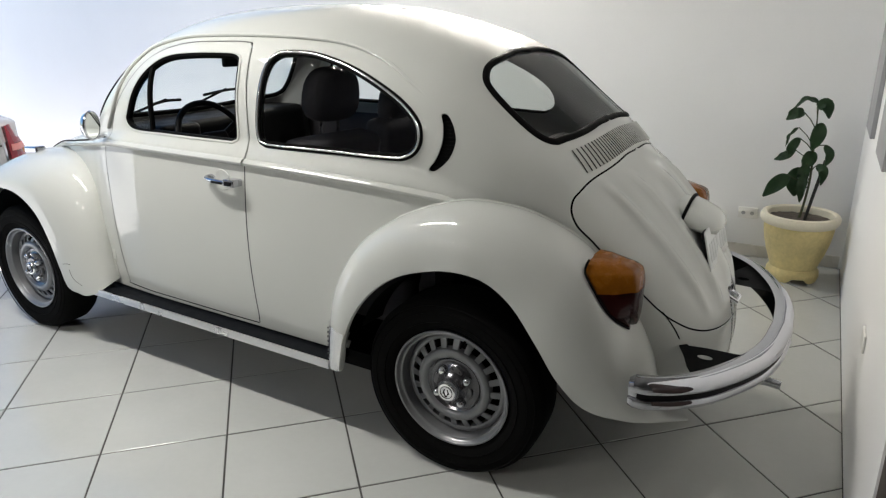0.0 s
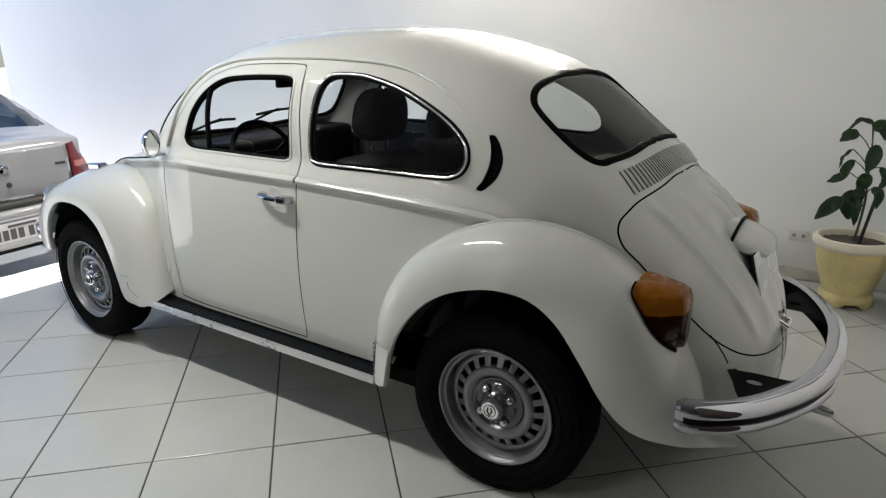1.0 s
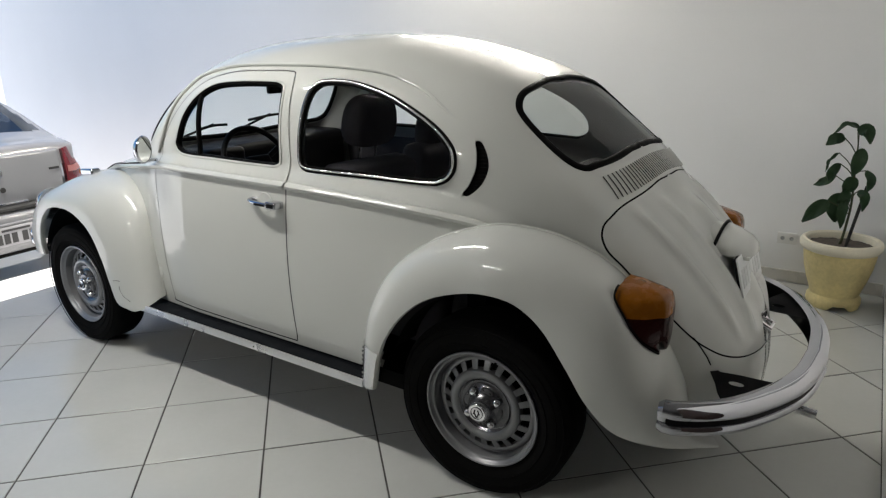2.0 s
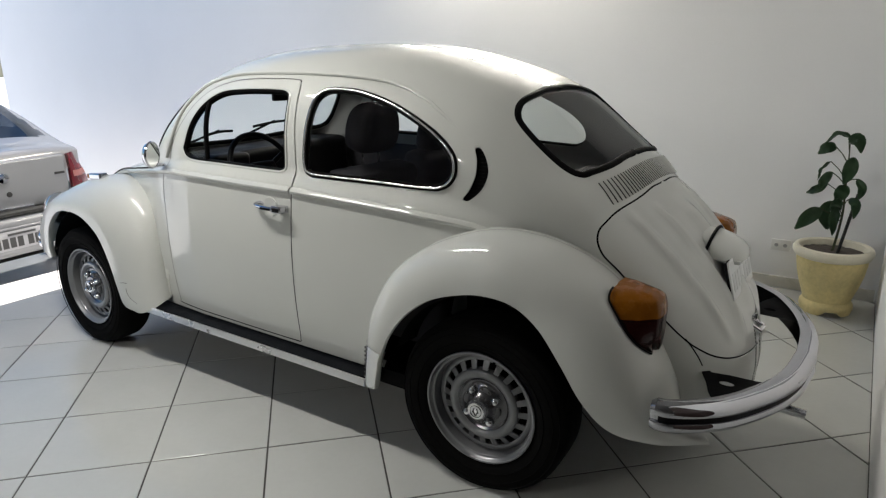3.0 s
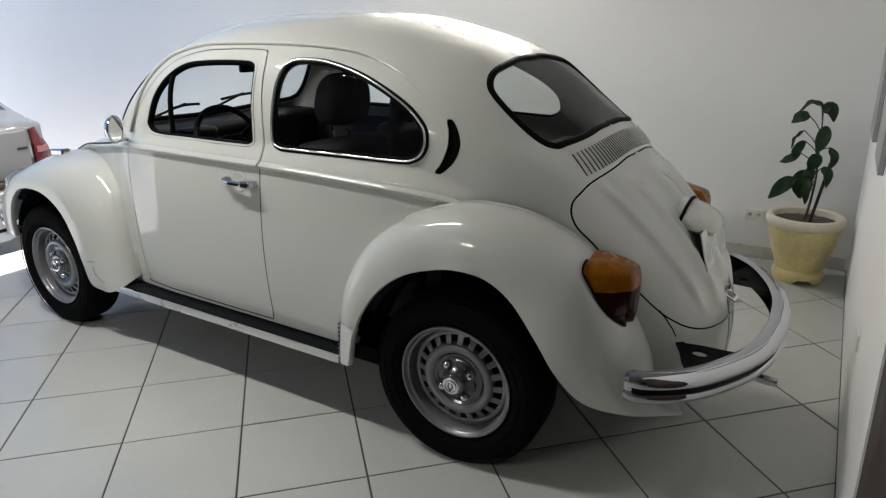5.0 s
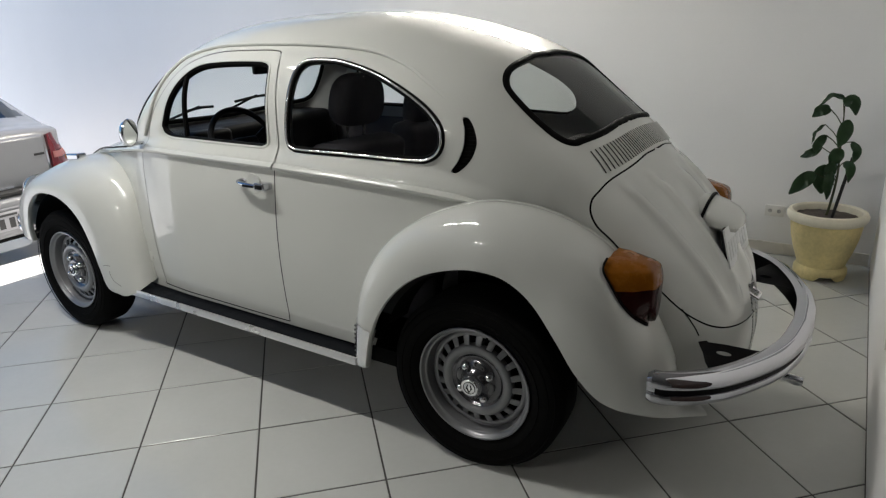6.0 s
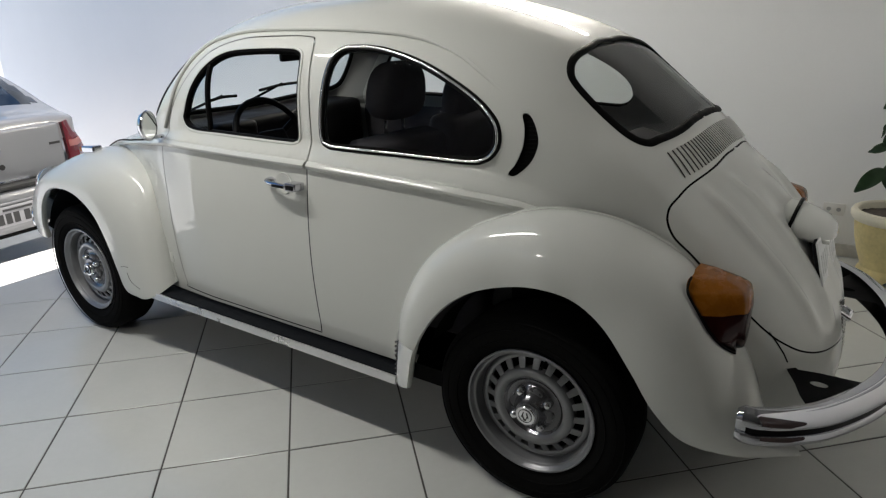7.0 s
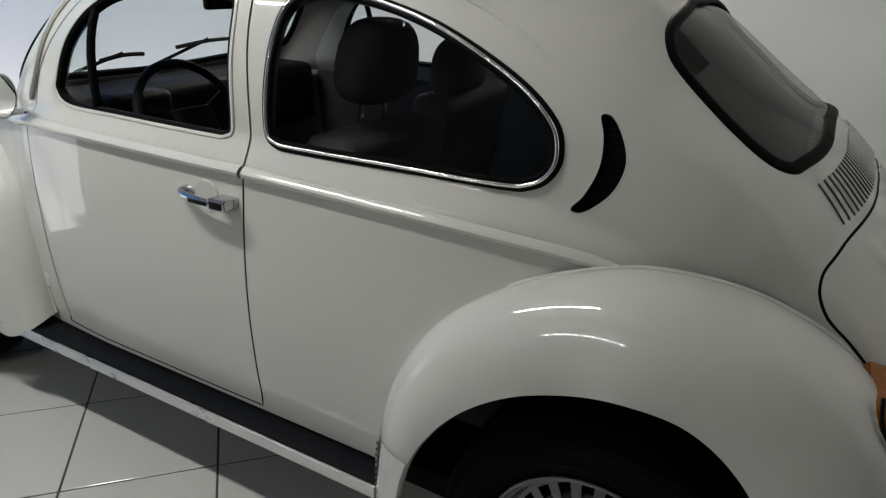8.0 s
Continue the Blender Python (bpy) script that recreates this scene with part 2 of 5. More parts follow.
def mirrored(bm):
    """The same form on the other side of the car."""
    for v in bm.verts:
        v.co.y = -v.co.y
    bmesh.ops.reverse_faces(bm, faces=bm.faces)
    return bm

# ---- the showroom ----
WALL_Y, ROOM_TOP, OPEN_X, ROOF_X, END_X, SIDE_Y = -2.095, 2.75, 3.45, 2.95, 9.43, 8.0
LAMPS = [(1.63, 1.42, 1.35), (1.62, 5.1, 1.65)]
# right-hand wall runs a little askew to the car
RW0, RW1 = Vector((-1.042, -2.095, 0)), Vector((-1.178, 1.45, 0))
RWD = (RW1 - RW0).normalized()


def wall_x(y):
    return RW0.x + (y - RW0.y) * RWD.x / RWD.y


def slab(name, corners, z0, z1, material, label, category="wall"):
    """An upright or level block over a plan outline."""
    n = len(corners)
    bm = meshed([(x, y, z0) for x, y in corners] + [(x, y, z1) for x, y in corners],
                [tuple(range(n)), tuple(range(n, 2 * n))] + [(i, (i + 1) % n, n + (i + 1) % n, n + i) for i in range(n)])
    return tagged(part(name, bm, material, smooth=False), label, category, kind="structure")


slab("wall_back", [(-1.4, WALL_Y), (END_X, WALL_Y), (END_X, WALL_Y - 0.2), (-1.4, WALL_Y - 0.2)], -0.4, ROOM_TOP, WALL, "plain white painted masonry wall behind the car")
slab("wall_side", [(wall_x(WALL_Y), WALL_Y + 0.001), (wall_x(0.70), 0.70), (wall_x(0.70) - 0.2, 0.70), (wall_x(WALL_Y) - 0.2, WALL_Y + 0.001)], 0, ROOM_TOP, WALL, "white painted side wall beside the rear bumper")
slab("wall_lintel", [(wall_x(0.70), 0.701), (wall_x(1.35), 1.35), (wall_x(1.35) - 0.2, 1.35), (wall_x(0.70) - 0.2, 0.701)], 2.1, ROOM_TOP, WALL, "white painted wall over the door")
# unseen walls close the room; the front one keeps daylight off the car's side
slab("wall_front", [(OPEN_X, 1.75), (OPEN_X, SIDE_Y + 0.2), (OPEN_X - 0.12, SIDE_Y + 0.2), (OPEN_X - 0.12, 1.75)], 0, ROOM_TOP, FAR_WALL, "unseen dark wall beside the open shop front, blocking daylight")
slab("wall_rear", [(-4.6, SIDE_Y), (-4.6, 1.3), (-4.8, 1.3), (-4.8, SIDE_Y)], 0, ROOM_TOP, FAR_WALL, "unseen dark end wall closing the showroom")
slab("wall_return", [(wall_x(1.35) - 0.2, 1.352), (wall_x(1.35) - 0.2, 1.55), (-4.6, 1.55), (-4.6, 1.352)], 0, ROOM_TOP, FAR_WALL, "short unseen dark return wall")
slab("wall_left", [(-4.8, SIDE_Y), (OPEN_X, SIDE_Y), (OPEN_X, SIDE_Y + 0.2), (-4.8, SIDE_Y + 0.2)], 0, ROOM_TOP, FAR_WALL, "unseen dark long wall closing the showroom")
# unseen ceiling, ended at ROOF_X so that sun starts at the floor's edge
slab("ceiling", [(-4.8, WALL_Y - 0.2), (ROOF_X, WALL_Y - 0.2), (ROOF_X, SIDE_Y + 0.2), (-4.8, SIDE_Y + 0.2)], ROOM_TOP, ROOM_TOP + 0.15, CEILING, "flat unseen ceiling, dark grey to limit bounced light", "ceiling")
# outside: a pavement a step lower, and the road beyond its kerb
slab("ground", [(OPEN_X + 0.02, -60), (80, -60), (80, 60), (OPEN_X + 0.02, 60)], -0.6, -0.264, CONCRETE, "pale sunlit concrete roadway", "ground")
slab("pavement", [(OPEN_X + 0.021, -59), (4.14, -59), (4.14, 59), (OPEN_X + 0.021, 59)], -0.262, -0.081, CONCRETE, "pale sunlit concrete pavement with a kerb", "pavement")
# ramp from the floor's edge down to the pavement
bm = meshed([(x, y, z) for y in (WALL_Y + 0.01, 1.74) for x, z in ((OPEN_X + 0.004, -0.0795), (OPEN_X + 0.004, -0.006), (OPEN_X + 0.03, -0.010), (OPEN_X + 0.17, -0.0785), (OPEN_X + 0.17, -0.0795))], [(0, 1, 2, 3, 4), (5, 6, 7, 8, 9), (0, 1, 6, 5), (1, 2, 7, 6), (2, 3, 8, 7), (3, 4, 9, 8), (0, 4, 9, 5)])
tagged(part("ramp", bm, CONCRETE, smooth=False), "short sunlit concrete ramp at the shop front", "ramp", kind="structure")
# skirting tiles
slab("baseboard_back", [(wall_x(WALL_Y) + 0.012, WALL_Y), (OPEN_X, WALL_Y), (OPEN_X, WALL_Y + 0.012), (wall_x(WALL_Y) + 0.012, WALL_Y + 0.012)], 0.004, 0.075, BASEBOARD, "cream tiled skirting at the foot of the wall", "skirting")
# dark door in the side wall
slab("door_1", [(wall_x(0.71) - 0.005, 0.704), (wall_x(1.34) - 0.005, 1.345), (wall_x(1.34) - 0.055, 1.345), (wall_x(0.71) - 0.055, 0.704)], 0.006, 2.095, DARK_WOOD, "closed dark brown wooden door", "door")
# fluorescent battens on the ceiling and, over the car, on the back wall
def tube_lamp(name, x, y, z, length, label, on_wall=False, slim=1.0):
    lamp = thing(name, label, "lamp", (x, y, z), "fluorescent lamps")
    part("housing", box(-length / 2 - 0.03, length / 2 + 0.03, -0.085, 0.085, -0.035, 0.0, 0.01), FIXTURE, lamp)
    arc = [(0.070 * slim * math.cos(a), -0.036 - 0.038 * slim * math.sin(a)) for a in np.linspace(0, math.pi, 11)]
    part("diffuser", profile_sweep([(-length / 2, 0, 0), (length / 2, 0, 0)], arc, [(0, 1, 0)] * 2, [(0, 0, 1)] * 2), FAR_TUBE if y > 3 else WARM_TUBE if y < 0 else LIGHT_TUBE, lamp, "lit white diffuser")
    for s in (-1, 1):
        part("end_cap", box(s * (length / 2 + 0.013) - 0.012, s * (length / 2 + 0.013) + 0.012, -0.074, 0.074, -0.078, -0.0355, 0.006), FIXTURE, lamp)
    if on_wall:
        lamp.rotation_euler = (radians(90), 0, 0)
    return lamp


for lx, ly, ln in LAMPS:
    tube_lamp("ceiling_lamp", lx, ly, ROOM_TOP, ln, "white fluorescent batten fixed on the ceiling", slim=0.40 if ly > 3 else 0.54)
tube_lamp("wall_lamp", 1.45, WALL_Y, 2.22, 1.8, "white fluorescent batten fixed high on the wall", True, 0.58)

# ---- the cream saloon: body shell ----
# rows: crown x z, shoulder x y z, squareness of the section
NOSE_RIBS = [
    (3.070, 0.440, 2.920, 0.300, 0.420, 2.200),
    (2.970, 0.620, 2.800, 0.360, 0.580, 2.200),
    (2.720, 0.800, 2.550, 0.430, 0.740, 2.200),
    (2.360, 0.925, 2.250, 0.510, 0.860, 2.300),
    (2.030, 0.985, 1.990, 0.585, 0.930, 2.500),
    (1.930, 1.005, 1.860, 0.615, 0.945, 3.200)]
CABIN_RIBS = [
    (1.719, 1.246, 1.720, 0.652, 0.955, 3.589),
    (1.521, 1.419, 1.540, 0.672, 0.960, 3.201),
    (1.291, 1.492, 1.300, 0.682, 0.960, 2.993),
    (0.961, 1.516, 0.950, 0.684, 0.960, 2.880),
    (0.619, 1.506, 0.620, 0.679, 0.955, 2.834),
    (0.331, 1.448, 0.360, 0.662, 0.950, 2.846),
    (0.087, 1.362, 0.160, 0.629, 0.935, 2.858)]
TAIL_RIBS = [
    (-0.126, 1.212, 0.000, 0.585, 0.900, 2.785),
    (-0.274, 1.105, -0.100, 0.538, 0.850, 2.634),
    (-0.371, 1.016, -0.170, 0.505, 0.800, 2.480),
    (-0.498, 0.896, -0.250, 0.474, 0.720, 2.386),
    (-0.627, 0.737, -0.340, 0.442, 0.620, 2.308),
    (-0.711, 0.578, -0.420, 0.416, 0.510, 2.241),
    (-0.735, 0.450, -0.460, 0.400, 0.420, 2.300),
    (-0.730, 0.340, -0.460, 0.390, 0.330, 2.300)]
RIBS = NOSE_RIBS + CABIN_RIBS + TAIL_RIBS
FLOOR_Z = 0.315
RIB_T = len(RIBS) - 1
_rib_fine = spline(RIBS, 24)


def rib(t):
    i = np.clip(np.asarray(t, float), 0, RIB_T) * 24
    j = np.minimum(i.astype(int), len(_rib_fine) - 2)
    f = (i - j)[..., None]
    return _rib_fine[j] * (1 - f) + _rib_fine[j + 1] * f


def shell(t, s):
    """The car's left body surface: t runs from nose to tail, s from the crown (0) to the shoulder (1) and the sill (2)."""
    r = rib(t)
    s = np.asarray(s, float)
    cx, cz, ex, ey, ez, n = [r[..., k] for k in range(6)]
    a = (1 - (1 - np.clip(s, 0, 1)) ** 1.45) * math.pi / 2
    up = np.abs(np.cos(a)) ** (2 / n)
    out = np.abs(np.sin(a)) ** (2 / n)
    # a soft ledge under the side windows, fading out over nose and tail
    cabin = np.clip((np.asarray(t) - 4.3) / 1.2, 0, 1) * np.clip((14.0 - np.asarray(t)) / 2.5, 0, 1)
    ledge = np.clip(up / 0.16, 0, 1)
    ledge = ledge * ledge * (3 - 2 * ledge) * (1 - up) ** 0.8
    x = ex + (cx - ex) * up
    y = ey * out - 0.034 * cabin * ledge
    z = ez + (cz - ez) * up
    k = np.clip(s - 1, 0, 1)
    sill = np.minimum(ey, 0.645 - 0.02 * np.clip((ex - 1.5) / 0.4, 0, 1))
    y = y + k * (np.minimum(sill, y) - y) * k + 0.012 * np.sin(math.pi * k) * cabin
    z = z + (np.minimum(FLOOR_Z, ez) - z) * k
    return np.stack([x, y, z], -1)


_gt, _gs = np.meshgrid(np.linspace(0, RIB_T, 801), np.concatenate([np.linspace(0, 1, 161), np.linspace(1, 2, 61)[1:]]), indexing="ij")
_gp = shell(_gt, _gs)


def on_shell(a, b, axes=(0, 2), lo=0, hi=RIB_T):
    """The (t, s) at which two coordinates of the surface take the values a, b."""
    mask = (_gt >= lo) & (_gt <= hi)
    d = (_gp[..., axes[0]] - a) ** 2 + (_gp[..., axes[1]] - b) ** 2
    i = np.argmin(np.where(mask, d, 9e9))
    t, s = _gt.flat[i], _gs.flat[i]
    goal = np.array([a, b])
    for _ in range(6):
        p = shell(t, s)[list(axes)]
        e = 1e-4
        j = np.stack([(shell(t + e, s)[list(axes)] - p) / e, (shell(t, s + (e if s < 1 else -e))[list(axes)] - p) / (e if s < 1 else -e)], 1)
        try:
            st = np.linalg.lstsq(j, goal - p, rcond=1e-4)[0]
        except np.linalg.LinAlgError:
            break
        t, s = np.clip(t + np.clip(st[0], -0.2, 0.2), lo, hi), np.clip(s + np.clip(st[1], -0.05, 0.05), 0, 2)
    return float(t), float(s)


def normal_at(t, s):
    e = 2e-3
    t1, t0 = min(t + e, RIB_T), max(t - e, 0)
    s1, s0 = min(s + e, 2), max(s - e, 1e-4)
    a = shell(t1, s) - shell(t0, s)
    b = shell(t, s1) - shell(t, s0)
    n = np.cross(a, b)
    n = n / (np.linalg.norm(n) + 1e-12)
    if n[1] < -0.02 or (abs(n[1]) < 0.02 and n[2] < 0 and shell(t, s)[2] > 0.6):
        n = -n
    return n


def rounded(keys, per=8):
    """A closed smooth outline through keys."""
    k = list(keys)
    n = len(k)
    ext = [k[-2], k[-1]] + k + [k[0], k[1]]
    full = spline(ext, per)
    return full[2 * per:(2 + n) * per]


def side_loop(keys, per=8, lo=5, hi=14.5):
    return [on_shell(x, z, (0, 2), lo, hi) for x, z in rounded(keys, per)]


def half_loop(keys, lo, hi, per=8):
    """An outline across the middle: rows of (y, z) on the left half, from middle to middle."""
    rows = spline(keys, per)
    loop = []
    for i, (y, z) in enumerate(rows):
        t, s = on_shell(max(y, 0.0), z, (1, 2), lo, hi)
        loop.append((t, 0.0 if i in (0, len(rows) - 1) else max(s, 0.004)))
    return loop


def offset(loop, d, closed=True):
    """The outline moved outwards by d metres over the surface (d < 0: inwards)."""
    pts = np.array([shell(t, s) for t, s in loop])
    c = np.mean(np.array(loop), 0)
    out = []
    n = len(loop)
    for i, (t, s) in enumerate(loop):
        e = 1e-3
        ut = np.linalg.norm(shell(t + e, s) - shell(t - e, s)) / (2 * e)
        us = np.linalg.norm(shell(t, max(s, 2e-3) + e) - shell(t, max(s, 2e-3) - e)) / (2 * e)
        a, b = loop[(i - 1) % n], loop[(i + 1) % n]
        dt, ds = (b[0] - a[0]) * ut, (b[1] - a[1]) * us
        q = np.array([ds, -dt])
        q = q / (np.linalg.norm(q) + 1e-9)
        out.append((t, s, q[0] / ut, q[1] / us))
    area = sum(loop[i][0] * loop[(i + 1) % n][1] - loop[(i + 1) % n][0] * loop[i][1] for i in range(n))
    sg = 1 if area > 0 else -1
    return [(t + sg * d * a, 0.0 if s < 1e-6 else max(0.002, s + sg * d * b)) for t, s, a, b in out]


DOOR_WINDOW = [(1.535, 1.10), (1.548, 1.06), (1.50, 1.030), (1.30, 1.029), (0.99, 1.029), (0.925, 1.033), (0.908, 1.06), (0.912, 1.18), (0.922, 1.29), (0.945, 1.322), (1.02, 1.329), (1.20, 1.325), (1.33, 1.310), (1.42, 1.265), (1.49, 1.19)]
QUARTER_WINDOW = [(0.797, 1.06), (0.775, 1.036), (0.72, 1.032), (0.49, 1.033), (0.265, 1.031), (0.215, 1.037), (0.183, 1.057), (0.170, 1.094), (0.19, 1.147), (0.275, 1.213), (0.432, 1.286), (0.59, 1.327), (0.71, 1.334), (0.762, 1.322), (0.786, 1.28), (0.796, 1.17)]
DOOR = [(1.70, 0.90), (1.693, 0.74), (1.688, 0.52), (1.675, 0.36), (1.65, 0.333), (1.30, 0.328), (0.90, 0.328), (0.868, 0.34), (0.862, 0.45), (0.858, 0.62), (0.853, 0.80), (0.848, 0.97), (0.850, 1.10), (0.866, 1.25), (0.888, 1.352), (0.93, 1.372), (1.10, 1.372), (1.25, 1.364), (1.38, 1.335), (1.47, 1.285), (1.55, 1.205), (1.63, 1.10), (1.68, 1.0)]
VENT = [(0.108, 1.166), (0.088, 1.166), (0.062, 1.13), (0.050, 1.085), (0.066, 1.036), (0.105, 0.998), (0.128, 0.994), (0.132, 1.004), (0.112, 1.03), (0.094, 1.08), (0.096, 1.13)]
REAR_WINDOW = [(0.0, 1.350), (0.115, 1.348), (0.27, 1.328), (0.36, 1.304), (0.415, 1.270), (0.436, 1.233), (0.440, 1.17), (0.431, 1.115), (0.403, 1.092), (0.345, 1.100), (0.14, 1.126), (0.0, 1.131)]
ENGINE_LID = [(0.0, 1.035), (0.15, 1.029), (0.347, 0.990), (0.43, 0.946), (0.459, 0.905), (0.462, 0.852), (0.446, 0.80), (0.428, 0.74), (0.401, 0.664), (0.373, 0.60), (0.343, 0.559), (0.291, 0.524), (0.20, 0.506), (0.0, 0.500)]
WINDSHIELD = [(0.0, 1.362), (0.20, 1.358), (0.39, 1.345), (0.49, 1.31), (0.545, 1.235), (0.575, 1.15), (0.580, 1.085), (0.563, 1.052), (0.50, 1.040), (0.2, 1.034), (0.0, 1.033)]
HOOD = [(0.0, 0.965), (0.25, 0.955), (0.45, 0.915), (0.46, 0.82), (0.40, 0.68), (0.32, 0.56), (0.2, 0.50), (0.0, 0.49)]

loops = {
    "door_window": side_loop(DOOR_WINDOW), "quarter_window": side_loop(QUARTER_WINDOW), "door": side_loop(DOOR, 6, 4.5, 12),
    "vent": side_loop(VENT, 6, 10.5, 14.5), "rear_window": half_loop(REAR_WINDOW, 11.3, 15.2), "engine_lid": half_loop(ENGINE_LID, 13.8, RIB_T),
    "windshield": half_loop(WINDSHIELD, 5.02, 8.2), "hood": half_loop(HOOD, 0.2, 4.9)}
GAP_W = 0.0025
loops["door_in"] = offset(loops["door"], -2 * GAP_W)
loops["engine_lid_in"] = offset(loops["engine_lid"], -0.006)
loops["hood_in"] = offset(loops["hood"], -0.005)


def inside(pt, loop):
    x, y = pt
    odd = False
    j = len(loop) - 1
    for i in range(len(loop)):
        xi, yi = loop[i]
        xj, yj = loop[j]
        if (yi > y) != (yj > y) and x < (xj - xi) * (y - yi) / (yj - yi) + xi:
            odd = not odd
        j = i
    return odd


def wheel_cut(p):
    """Where the body is open round the wheels, behind the wings."""
    rear = (p[0] / 0.43) ** 2 + ((p[2] - 0.30) / 0.48) ** 2 < 1 or (-0.42 < p[0] < 0.45 and p[2] < 0.50)
    front = ((p[0] - 2.40) / 0.46) ** 2 + ((p[2] - 0.30) / 0.44) ** 2 < 1 or (1.90 < p[0] < 2.9 and p[2] < 0.52)
    return (rear and p[1] > 0.35) or (front and p[1] > 0.25)


from mathutils.geometry import delaunay_2d_cdt

pts, edges = [], []
closed_middle = {"rear_window", "engine_lid", "engine_lid_in", "windshield", "hood", "hood_in"}
for name, loop in loops.items():
    base = len(pts)
    pts += [(t, s) for t, s in loop]
    n = len(loop)
    edges += [(base + i, base + (i + 1) % n) for i in range(n - 1 if name in closed_middle else n)]
# rows of points close round the side windows keep the ledge under them smooth
for name in ("door_window", "quarter_window"):
    for d in (0.009, 0.018, 0.028):
        base = len(pts)
        ring = offset(loops[name], d)
        pts += ring
        edges += [(base + i, base + (i + 1) % len(ring)) for i in range(len(ring))]
TS = np.concatenate([np.linspace(0, 5, 46), np.linspace(5, 14, 136)[1:], np.linspace(14, RIB_T, 61)[1:]])
SS = np.concatenate([np.linspace(0, 1, 61), np.linspace(1, 2, 19)[1:]])
near = np.array(pts)
for t in TS:
    for s in SS:
        if np.min(np.abs(near[:, 0] - t) * 0.25 + np.abs(near[:, 1] - s)) > 0.006:
            pts.append((float(t), float(s)))
cv, _, cf, _, _, _ = delaunay_2d_cdt([Vector(p) for p in pts], edges, [], 0, 1e-7)
cv = [(v.x, min(max(v.y, 0.0), 2.0)) for v in cv]
P3 = [shell(t, s) for t, s in cv]
N3 = [normal_at(t, s) for t, s in cv]
boxes = {k: (min(p[0] for p in v), max(p[0] for p in v), min(p[1] for p in v), max(p[1] for p in v)) for k, v in loops.items()}


def within(pt, key):
    b = boxes[key]
    return b[0] <= pt[0] <= b[1] and b[2] <= pt[1] <= b[3] and inside(pt, loops[key])


region = {}
for f in cf:
    c = np.mean([cv[i] for i in f], 0)
    p = np.mean([P3[i] for i in f], 0)
    key = "body"
    for w in ("door_window", "quarter_window", "vent", "rear_window", "windshield"):
        if within(c, w):
            key = w
            break
    else:
        if within(c, "door_in"):
            key = "door"
        elif within(c, "door"):
            key = "door_gap"
        elif within(c, "engine_lid_in"):
            key = "engine_lid"
        elif within(c, "engine_lid"):
            key = "engine_lid_gap"
        elif within(c, "hood_in"):
            key = "hood"
        elif within(c, "hood"):
            key = "hood_gap"
        elif wheel_cut(p):
            key = "cut"
    region.setdefault(key, []).append(f)


def shell_part(name, faces, material, parent, label="", both=False, right=False, sink=0.0, thick=0.0, lift=None):
    """Faces of the shell as a mesh with the surface's own normals; on the left, the right or both sides."""
    used = sorted({i for f in faces for i in f})
    verts, norms, polys = [], [], []
    for side in ((1, -1) if both else (-1,) if right else (1,)):
        index = {}
        for i in used:
            mid = both and side == -1 and cv[i][1] < 1e-6
            if mid:
                index[i] = first[i]
                continue
            index[i] = len(verts)
            p, q = np.array(P3[i]), np.array(N3[i])
            p = p - q * sink
            if lift is not None:
                p = p + q * lift(p)
            verts.append((p[0], p[1] * side, p[2]))
            norms.append((q[0], q[1] * side if cv[i][1] > 1e-6 else 0.0, q[2]))
        if side == 1:
            first = index
        for f in faces:
            polys.append([index[i] for i in f])
    me = bpy.data.meshes.new(name)
    me.from_pydata([tuple(map(float, v)) for v in verts], [], polys)
    # face windings follow the surface normals
    bm = bmesh.new()
    bm.from_mesh(me)
    bm.verts.ensure_lookup_table()
    for f in bm.faces:
        f.normal_update()
        if f.normal.dot(Vector(norms[f.verts[0].index])) < 0:
            f.normal_flip()
    if thick:
        bmesh.ops.solidify(bm, geom=bm.faces[:], thickness=thick)
    bm.to_mesh(me)
    bm.free()
    me.shade_smooth()
    if not thick and lift is None:
        me.normals_split_custom_set_from_vertices([tuple(map(float, n)) for n in norms])
    elif thick:
        me.set_sharp_from_angle(angle=radians(40))
    me.materials.append(material)
    ob = new(name, me)
    ob.parent = parent
    if label:
        ob["label"] = label
    return ob


def rim_path(loop, half=False, lift=0.0, sink=0.0):
    p = [np.array(shell(t, s)) + normal_at(t, s) * lift for t, s in loop]
    ups = [normal_at(t, s) for t, s in loop]
    if half:
        # the right half follows the left one round the middle
        q = [np.array((a[0], -a[1], a[2])) for a in reversed(p[1:-1])]
        u = [np.array((a[0], -a[1], a[2])) for a in reversed(ups[1:-1])]
        p, ups = p + q, ups + u
    return p, ups


def flip(path):
    return [np.array((a[0], -a[1], a[2])) for a in path]


